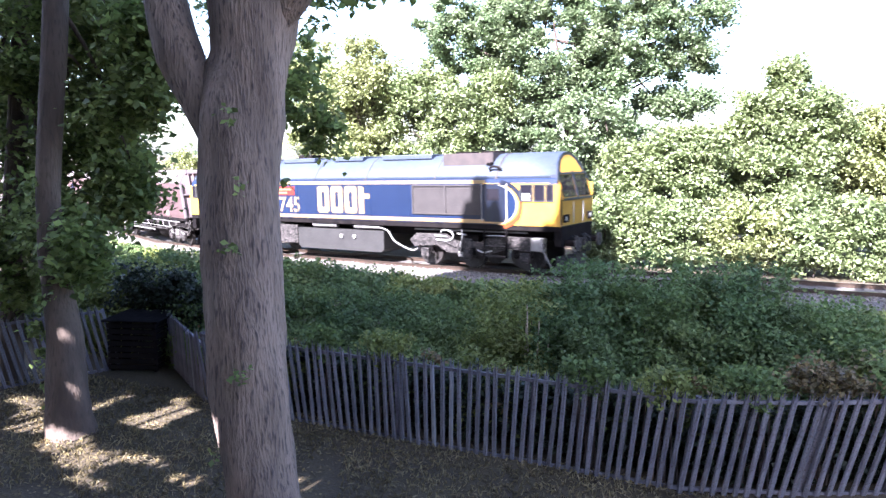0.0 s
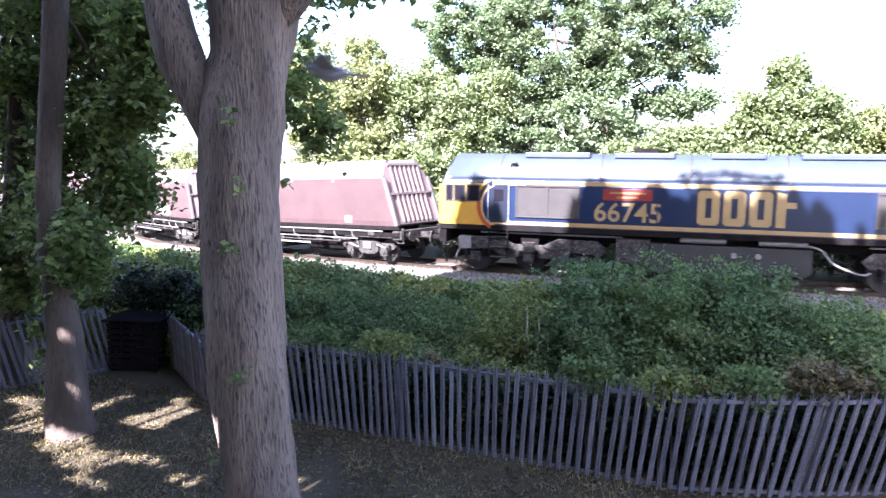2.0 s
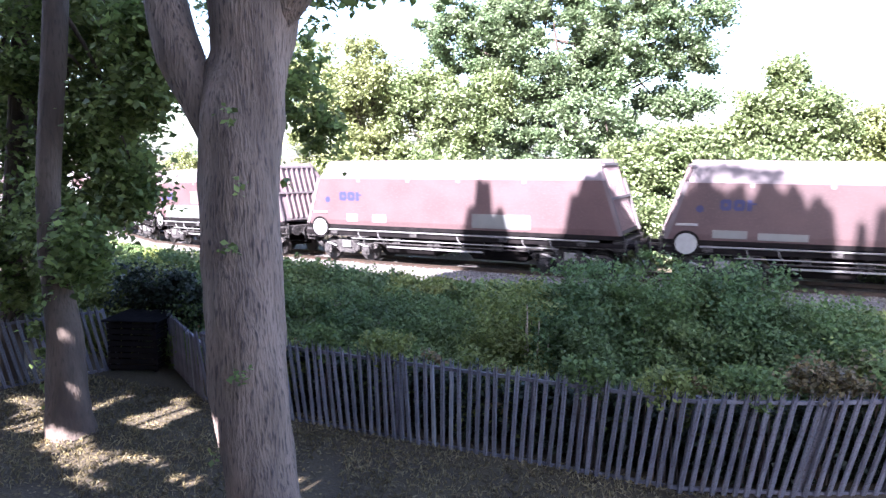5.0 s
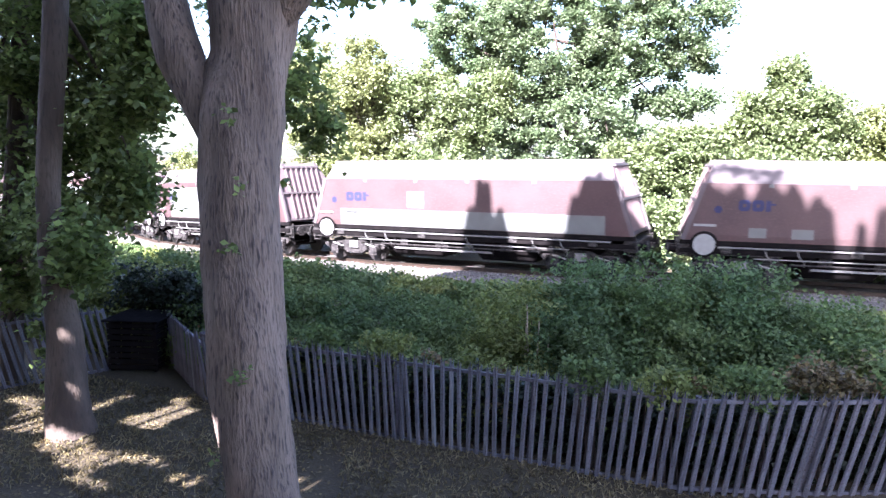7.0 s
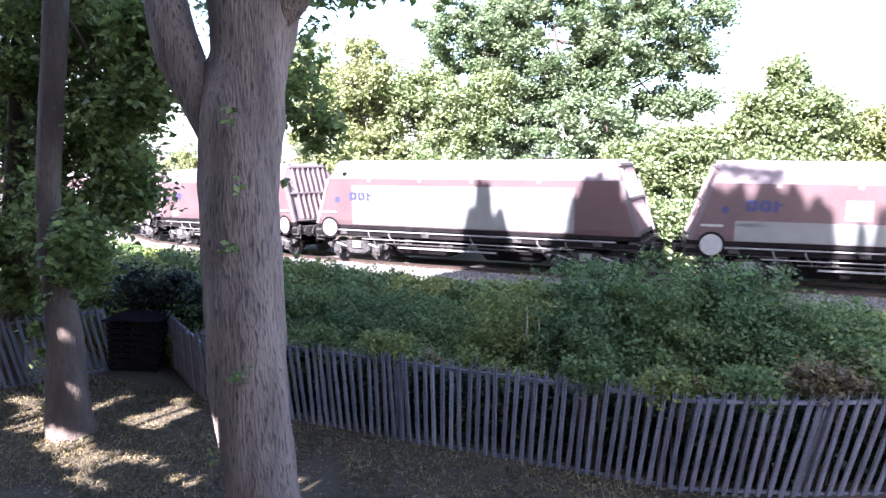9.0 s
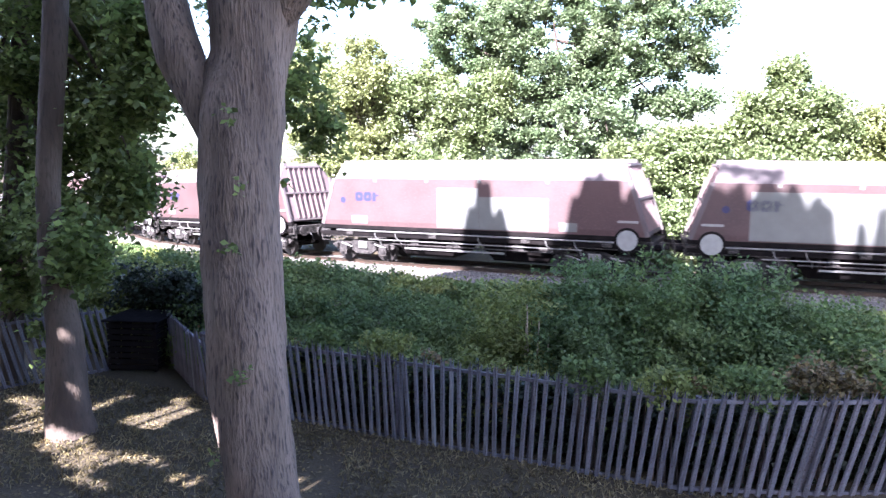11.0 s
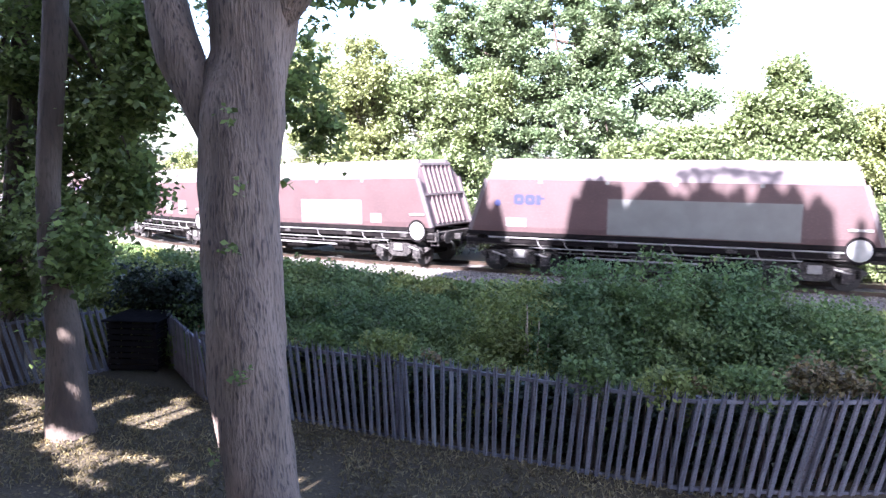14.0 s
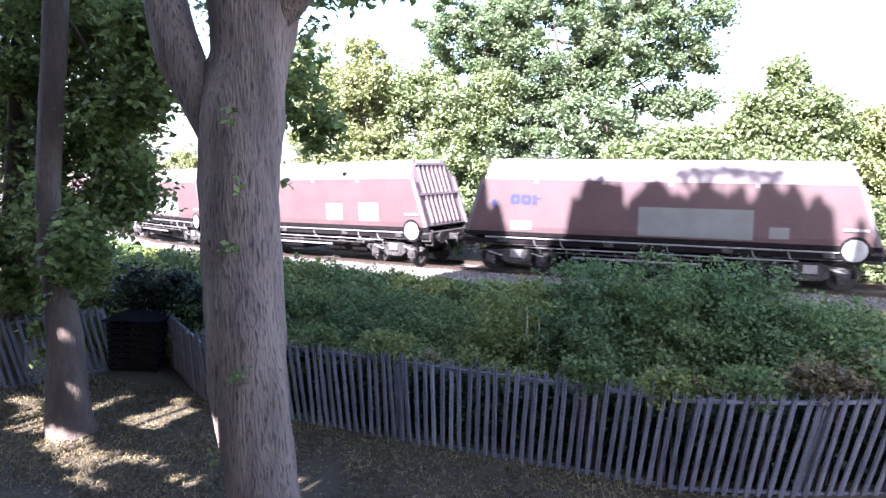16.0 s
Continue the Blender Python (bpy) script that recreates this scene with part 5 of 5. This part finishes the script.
# ---------------------------------------------------------------- beyond the railway
def backdrop_trees():
    stem = [(-8.5, 32.5, -0.4), (-8.6, 32.6, 4), (-8.3, 32.8, 9), (-8.2, 33, 15)]
    lobes = [((-8.6, 32.2, 5.0), (4.2, 2.2, 3.0), 120), ((-9.8, 32.4, 9.0), (3.9, 2.2, 3.2), 120), ((-6.0, 33.0, 9.2), (3.2, 2.2, 3.2), 90), ((-3.9, 34.0, 8.3), (1.7, 1.4, 1.1), 20), ((-3.6, 34.0, 10.3), (1.8, 1.4, 1.0), 20),
             ((-4.3, 33.6, 6.4), (1.7, 1.4, 0.9), 22), ((-8, 33, 13.5), (4.6, 2.6, 2.6), 90), ((-13.6, 32.6, 9.8), (3.0, 1.8, 2.4), 80)]
    tree("tall_maple_tree", "tall sunlit broad-leaved tree behind the railway", "tree", stem[0], stem, [0.4, 0.34, 0.25, 0.1], limb_fan(stem, lobes, 0.09, 7), lobes, 0.18, M_LEAF_BG, M_BARK_B, spread=0.44, per=250, seed=51, up=0.7)
    stem = [(-14.8, 32, -0.4), (-14.8, 32, 3), (-14.6, 32, 7)]
    lobes = [((-14.6, 31.6, 3.6), (2.9, 1.8, 2.6), 100), ((-15.6, 31.8, 6.6), (2.6, 1.8, 2.0), 80), ((-12.4, 31.6, 6.4), (1.8, 1.6, 2.0), 60)]
    tree("ash_tree", "yellow-green sunlit tree behind the railway", "tree", stem[0], stem, [0.25, 0.2, 0.08], limb_fan(stem, lobes, 0.07, 8), lobes, 0.18, M_LEAF_MID, M_BARK_B, spread=0.5, per=190, seed=52, up=0.6)
    stem = [(-18.3, 31, -0.4), (-18.3, 31, 3), (-18.2, 31, 7)]
    lobes = [((-18.6, 30.6, 3.6), (2.6, 1.8, 2.6), 90), ((-18.8, 31.0, 7.2), (2.4, 1.7, 2.6), 90), ((-22.6, 31.6, 6.6), (2.6, 1.7, 3.2), 90)]
    tree("ash_tree", "yellow-green sunlit tree behind the railway", "tree", stem[0], stem, [0.25, 0.2, 0.08], limb_fan(stem, lobes, 0.07, 8), lobes, 0.18, M_LEAF_YEL, M_BARK_B, spread=0.48, per=190, seed=53, up=0.6)
    stem = [(0.3, 32.0, -0.4), (0.35, 32, 3), (0.4, 32.2, 7)]
    lobes = [((0.3, 31.6, 2.6), (2.3, 1.6, 2.4), 100), ((0.5, 32.0, 5.4), (1.5, 1.3, 1.6), 50), ((0.4, 32.3, 7.0), (0.75, 0.7, 0.8), 14), ((-0.9, 32.0, 5.4), (1.1, 0.9, 1.3), 34), ((0.25, 32.3, 7.1), (0.7, 0.6, 0.6), 12), ((1.5, 32.2, 5.6), (0.8, 0.8, 1.0), 20), ((-1.6, 32.0, 4.0), (1.2, 1.0, 1.4), 40), ((2.0, 32.2, 4.9), (0.9, 0.9, 1.4), 30)]
    tree("sycamore_tree", "bright green bushy tree by the line", "tree", stem[0], stem, [0.2, 0.16, 0.06], limb_fan(stem, lobes, 0.06, 9), lobes, 0.18, M_LEAF_MID, M_BARK_B, spread=0.42, per=180, seed=54, up=0.6)
    stem = [(4.2, 34, -0.4), (4.2, 34, 3), (4.2, 34, 6)]
    lobes = [((4.0, 33.4, 2.6), (2.4, 1.6, 2.6), 100), ((4.4, 33.6, 5.2), (1.8, 1.4, 1.1), 50), ((2.7, 33.4, 3.6), (1.2, 1.2, 1.8), 40)]
    tree("sunlit_tree", "pale yellow-green tree by the line", "tree", stem[0], stem, [0.2, 0.16, 0.06], limb_fan(stem, lobes, 0.06, 10), lobes, 0.17, M_LEAF_YEL, M_BARK_B, spread=0.42, per=180, seed=55, up=0.6)
    stem = [(-3.6, 31, -0.4), (-3.6, 31, 2), (-3.6, 31, 4.5)]
    lobes = [((-3.8, 30.4, 2.2), (2.3, 1.5, 2.2), 100), ((-3.0, 30.8, 4.2), (1.8, 1.3, 1.0), 46), ((-5.6, 31, 3.3), (1.5, 1.2, 1.4), 36)]
    tree("hazel_tree", "bright leafy hazel behind the track", "tree", stem[0], stem, [0.16, 0.12, 0.05], limb_fan(stem, lobes, 0.05, 11), lobes, 0.18, M_LEAF_MID, M_BARK_B, spread=0.42, per=180, seed=56, up=0.6)
    stem = [(-45, 44, -1.3), (-45, 44, 1), (-45, 44, 3.2)]
    lobes = [((-47.5, 44, 1.0), (3.0, 2.0, 2.0), 60), ((-43.5, 45, 1.8), (3.0, 2.0, 2.6), 80), ((-40.5, 45, 2.6), (2.4, 1.8, 2.6), 60), ((-52.0, 45, 1.0), (3.0, 2.0, 1.7), 50)]
    tree("far_hawthorn", "yellow-green sunlit hawthorn far along the line", "tree", stem[0], stem, [0.2, 0.16, 0.06], limb_fan(stem, lobes, 0.05, 12), lobes, 0.24, M_LEAF_YEL, M_BARK_B, spread=0.5, per=120, seed=57, up=0.6)
    for k, (x, y, w, h) in enumerate([(-20.5, 29.0, 2.0, 2.6), (-16.5, 28.8, 2.2, 2.4), (-12.5, 28.4, 2.2, 2.4), (-8.8, 28.2, 2.0, 2.3), (-5.6, 28.0, 1.8, 2.4), (-3.2, 28.0, 1.6, 2.2), (-0.9, 28.1, 1.5, 2.3), (1.2, 28.2, 1.4, 2.4), (3.2, 28.4, 1.6, 2.5), (5.6, 28.6, 1.8, 2.6)]):
        shrub("sunlit hawthorn and bramble hedge beyond the track", (x, y, -0.4), [((x, y, h * 0.45), (w, 0.9, h * 0.6), int(44 * w))], 0.15, M_LEAF_MID if k % 3 else M_LEAF_YEL, 100 + k, 0.34, 150, name="lineside_shrub", group="lineside shrubs")


backdrop_trees()

g = np.random.default_rng(8)
n = 900
cx = g.uniform(-62, 60, n)
far = np.stack([cx, 60 + g.uniform(-4, 8, n) + np.abs(cx + 20) * 0.08, -0.5 + g.uniform(0, 1, n) * (3.2 + 1.6 * np.sin(cx * 0.17) + 1.0 * np.sin(cx * 0.41))], 1)
far = (far[:, None, :] + g.normal(size=(n, 60, 3)) * np.array((1.3, 0.9, 0.8))).reshape(-1, 3)
far_woods = leaves("far_woods", far, 0.55, M_LEAF_FAR, None, "pale green distant woodland edge", "stuff", up=0.5, seed=8)
tagged(far_woods, category="woodland")

# ---------------------------------------------------------------- unseen tall conifers added at the back of the garden, to throw the shade that lies over it
# sunlit places on the garden earth, for which openings are cut in the row of crowns: x, y, half width, half depth
GAPS = [(-12.5, 8.3, 0.5, 0.2), (-11.6, 7.95, 0.45, 0.35), (-11.2, 7.62, 0.42, 0.42), (-9.95, 7.25, 0.5, 0.36), (-9.25, 6.9, 0.4, 0.22), (-8.5, 6.48, 0.4, 0.13), (-9.58, 8.5, 0.42, 0.3), (-9.45, 9.1, 0.3, 0.25),
        (-9.95, 9.55, 0.2, 0.12), (-9.0, 7.25, 0.4, 0.09), (-8.4, 7.35, 0.45, 0.13), (-7.4, 7.12, 0.3, 0.12), (-10.98, 8.6, 0.1, 0.95), (-5.6, 7.75, 0.3, 0.22)]
ROW_Y = -2.5
RISE = math.tan(SUN_EL)
SHIFT = SUN_H.x / SUN_H.y


def conifer(x, y, h, w, seed, low=1.0, taper=3.0):
    g = np.random.default_rng(seed)
    e = thing("tall_conifer", "unseen tall columnar conifer added behind the garden for its shade", "tree", "garden conifers", pose(x, y, G0))
    bm = bmesh.new()
    tube(bm, [(0, 0, -0.1), (0, 0, h * 0.5), (0, 0, h * 0.97)], [0.09, 0.045, 0.01], seg=8)
    part("trunk", bm, M_BARK_B, e)
    n = int((430 if w > 0.6 else 16 if w < 0.13 else 720) * h * w)
    z = low + (h - low) * g.uniform(0, 1, n) ** 0.8
    r = w * np.clip((h - z) / taper, 0, 1) ** 0.75 * np.sqrt(g.uniform(0.05, 1, n)) * (1 + 0.16 * np.sin(z * 2.1 + seed))
    a = g.uniform(0, 6.283, n)
    if w < 0.13:
        r = r * 3.2
    P = np.stack([r * np.cos(a), r * np.sin(a), z], 1)
    for gx, gy, rx, ry in GAPS:
        t = P[:, 2] / RISE
        dx = P[:, 0] + x - SUN_H.x * t - gx
        dy = P[:, 1] + y - SUN_H.y * t - gy
        P = P[(dx / (rx + 0.18)) ** 2 + (dy / (ry + 0.19)) ** 2 > 1]
    leaves("crown", P, 0.42 if w > 0.6 else 0.2 if w < 0.13 else 0.27, M_CONIFER, e, up=0.1, droop=0.5, seed=seed)


def crown_for(tx, tz):
    """Place and height of a crown whose tip shades the near side of the train at tx, tz metres up."""
    d = on_track(tx, -1.27).y - ROW_Y
    return tx - d * SHIFT, tz + d * RISE / -SUN_H.y - G0


rc = random.Random(4)
tips = [(-9.3, 3.3, 0.22, 2.4), (-9.0, 3.15, 0.2, 2.4), (-9.6, 2.2, 0.35, 1.5), (-8.5, 2.2, 0.4, 1.5), (-9.1, 2.4, 0.7, 1.5)]
tips += [(-5.85, 2.6, 0.28, 1.4), (-5.4, 3.3, 0.32, 1.2), (-5.05, 3.4, 0.3, 1.2), (-4.75, 3.2, 0.3, 1.4), (-4.45, 3.0, 0.25, 1.4)]
tx = -3.95
while tx < 1.55:
    tips.append((tx, 3.16 + rc.uniform(-0.25, 0.06) - (0.4 if rc.random() < 0.15 else 0.0), rc.uniform(0.22, 0.36), rc.uniform(0.6, 1.2)))
    tx += rc.uniform(0.2, 0.34)
# the 0.12 wide tips are loose tufts, hung to dapple the wagon tops
tips += [(-2.6, 3.75, 0.12, 0.3), (-2.2, 3.9, 0.12, 0.3), (-1.8, 3.8, 0.12, 0.3), (-1.4, 3.95, 0.12, 0.3), (-1.0, 3.8, 0.12, 0.3), (-0.6, 3.9, 0.12, 0.3), (-0.2, 3.75, 0.12, 0.3), (0.2, 3.85, 0.12, 0.3), (2.5, 1.9, 0.16, 1.5), (3.0, 2.4, 0.2, 1.6), (4.2, 2.2, 0.3, 1.6)]
tx = -24.0
while tx < 7.5:
    tips.append((tx, (along(tx, 2) - 1.4 if tx < -10.0 else 0.9 if tx < -6.4 else 1.4 if tx < 0.8 else 0.6 if tx < 5.0 else -5.0) + rc.uniform(-0.3, 0.3), 1.0, 1.4))
    tx += 0.8
for k, (tx, tz, w, taper) in enumerate(tips):
    x, h = crown_for(tx, tz)
    conifer(x, ROW_Y + rc.uniform(-0.15, 0.15), h, w, 200 + k, 1.0 if w > 0.6 else h - 0.5 if w < 0.13 else h - 7.0, taper)

# ---------------------------------------------------------------- thin grass and litter in the garden
g = np.random.default_rng(12)
n = 26000
x, y = g.uniform(-14, 4, n), g.uniform(5.0, 9.9, n)
keep = np.array([noise.noise((a * 0.6, b * 0.6, 3.0)) > -0.55 for a, b in zip(x, y)])
x, y = x[keep], y[keep]
z = np.full(len(x), G0 + 0.035)
grass = leaves("grass", np.stack([x, y, z], 1), 0.1, M_GRASS, None, "thin dry grass on shaded earth", "stuff", up=-0.3, slim=0.16, droop=-1.2, seed=12)
tagged(grass, category="grass")


n = 7000
litter = leaves("leaf_litter", np.stack([g.uniform(-14, 4, n), g.uniform(4.8, 9.9, n), np.full(n, G0 + 0.02)], 1), 0.06, M_LEAF_DRY, None, "fallen brown leaves on the earth", "stuff", up=2.0, seed=14)
tagged(litter, category="leaf litter")


def pigeon():
    """A grey pigeon in flight: body along x, wings as parts that beat."""
    e = thing("pigeon", "grey pigeon with pale rump in flight", "bird")
    bm = bmesh.new()
    tube(bm, *smooth_path([(-0.15, 0, 0.01), (-0.1, 0, 0.005), (0.0, 0, -0.01), (0.08, 0, 0.0), (0.125, 0, 0.02)], [0.015, 0.04, 0.058, 0.05, 0.028], 4), seg=12)
    part("body", bm, M_FEATHER, e, smooth=True)
    bm = bmesh.new()
    bmesh.ops.create_uvsphere(bm, u_segments=12, v_segments=8, radius=0.03)
    bm.transform(Matrix.Translation((0.15, 0, 0.032)))
    head = part("head", bm, M_FEATHER, e, smooth=True)
    bm = bmesh.new()
    rod(bm, (0.172, 0, 0.03), (0.2, 0, 0.024), 0.007, 0.001, 6)
    part("beak", bm, M_BLACK, head)
    bm = bmesh.new()
    prism(bm, [(-0.1, -0.03), (-0.27, -0.055), (-0.29, 0.0), (-0.27, 0.055), (-0.1, 0.03)], -0.004, 0.004)
    bm.transform(Matrix.Rotation(math.pi / 2, 4, "X"))
    part("tail", bm, M_FEATHER, e)
    bm = bmesh.new()
    bmesh.ops.create_uvsphere(bm, u_segments=10, v_segments=6, radius=0.035)
    bm.transform(Matrix.Translation((-0.085, 0, 0.022)) @ Matrix.Diagonal((1.5, 0.9, 0.8, 1)))
    part("rump", bm, M_FEATHER_W, e, "white rump")
    wings = []
    for s in (-1, 1):
        bm = bmesh.new()
        out = [(0.085, 0.0), (0.12, 0.12), (0.09, 0.24), (-0.02, 0.36), (-0.05, 0.3), (-0.06, 0.18), (-0.075, 0.0)]
        a = [bm.verts.new((x, s * y, 0.006)) for x, y in out]
        b = [bm.verts.new((x, s * y, -0.004)) for x, y in out]
        bm.faces.new(a)
        bm.faces.new(b[::-1])
        for k in range(len(out)):
            bm.faces.new((a[k], b[k], b[(k + 1) % len(out)], a[(k + 1) % len(out)]))
        wings.append((part("wing", bm, M_FEATHER, e, m=Matrix.Translation((0, s * 0.035, 0.02))), s))
    return e, wings


PIGEON = pigeon()


# ---------------------------------------------------------------- movement
def run(t):
    """How far the train has gone after t seconds."""
    return 7.293 * t - 0.018 * t * t


SLACK = (0.0, 0.15, 0.12, 0.05, 0.25, -0.1, 0.05, 0.1, 0.1, 0.1)      # how far each coupling is pushed in or drawn out


def motions():
    times = [round(0.2 * k, 3) for k in range(81)]
    spins = [k / 15 for k in range(241)]
    trains = [(LOCO, -15.75, 0.52)] + [(w, -32.88 - 13.779 * k + SLACK[k], 0.42) for k, w in enumerate(WAGONS)]
    for (e, axles), s0, r in trains:
        walk(e, [(t, track_pose(s0 + run(t), 12.6 if r > 0.5 else 9.1)) for t in times])
        for ax in axles:
            m = ax.matrix_basis.copy()
            walk(ax, [(t, m @ Matrix.Rotation(run(t) / r, 4, "Y")) for t in spins])

    bird, wings = PIGEON
    way = [(0, 18.0, 20.5, 5.5), (1.0, 7.0, 14.5, 3.4), (1.5, 1.85, 10.3, 3.56), (1.6, 0.8, 9.15, 3.8), (1.7, -0.25, 7.95, 4.05), (1.8, -1.05, 6.7, 4.32), (1.9, -2.15, 5.45, 4.6), (2.0, -3.0, 4.5, 4.67),
           (2.1, -3.8, 4.0, 4.67), (2.2, -4.7, 3.85, 4.72), (2.3, -5.75, 4.0, 4.93), (2.4, -6.9, 4.3, 5.2), (2.6, -9.2, 4.9, 5.9), (3.5, -20.0, 8.0, 9.0), (6.0, -50.0, 16.0, 16.0), (16.0, -160.0, 40.0, 30.0)]
    walk(bird, [(t, Matrix.Translation((x, y, z)) @ Matrix.Rotation(radians(204 if 1.75 < t < 2.25 else 220 if t < 1.75 else 170), 4, "Z") @ Matrix.Rotation(radians(-4), 4, "Y")) for t, x, y, z in way])
    beat = [(0, 10), (1.4, 10), (1.5, -20), (1.6, 50), (1.7, 30), (1.8, 72), (1.9, 66), (2.0, 12), (2.1, -12), (2.2, 45), (2.3, 68), (2.4, 0), (2.6, 20), (16.0, 20)]
    for wing, s in wings:
        m = wing.matrix_basis.copy()
        walk(wing, [(t, m @ Matrix.Rotation(radians(s * a), 4, "X")) for t, a in beat])


motions()
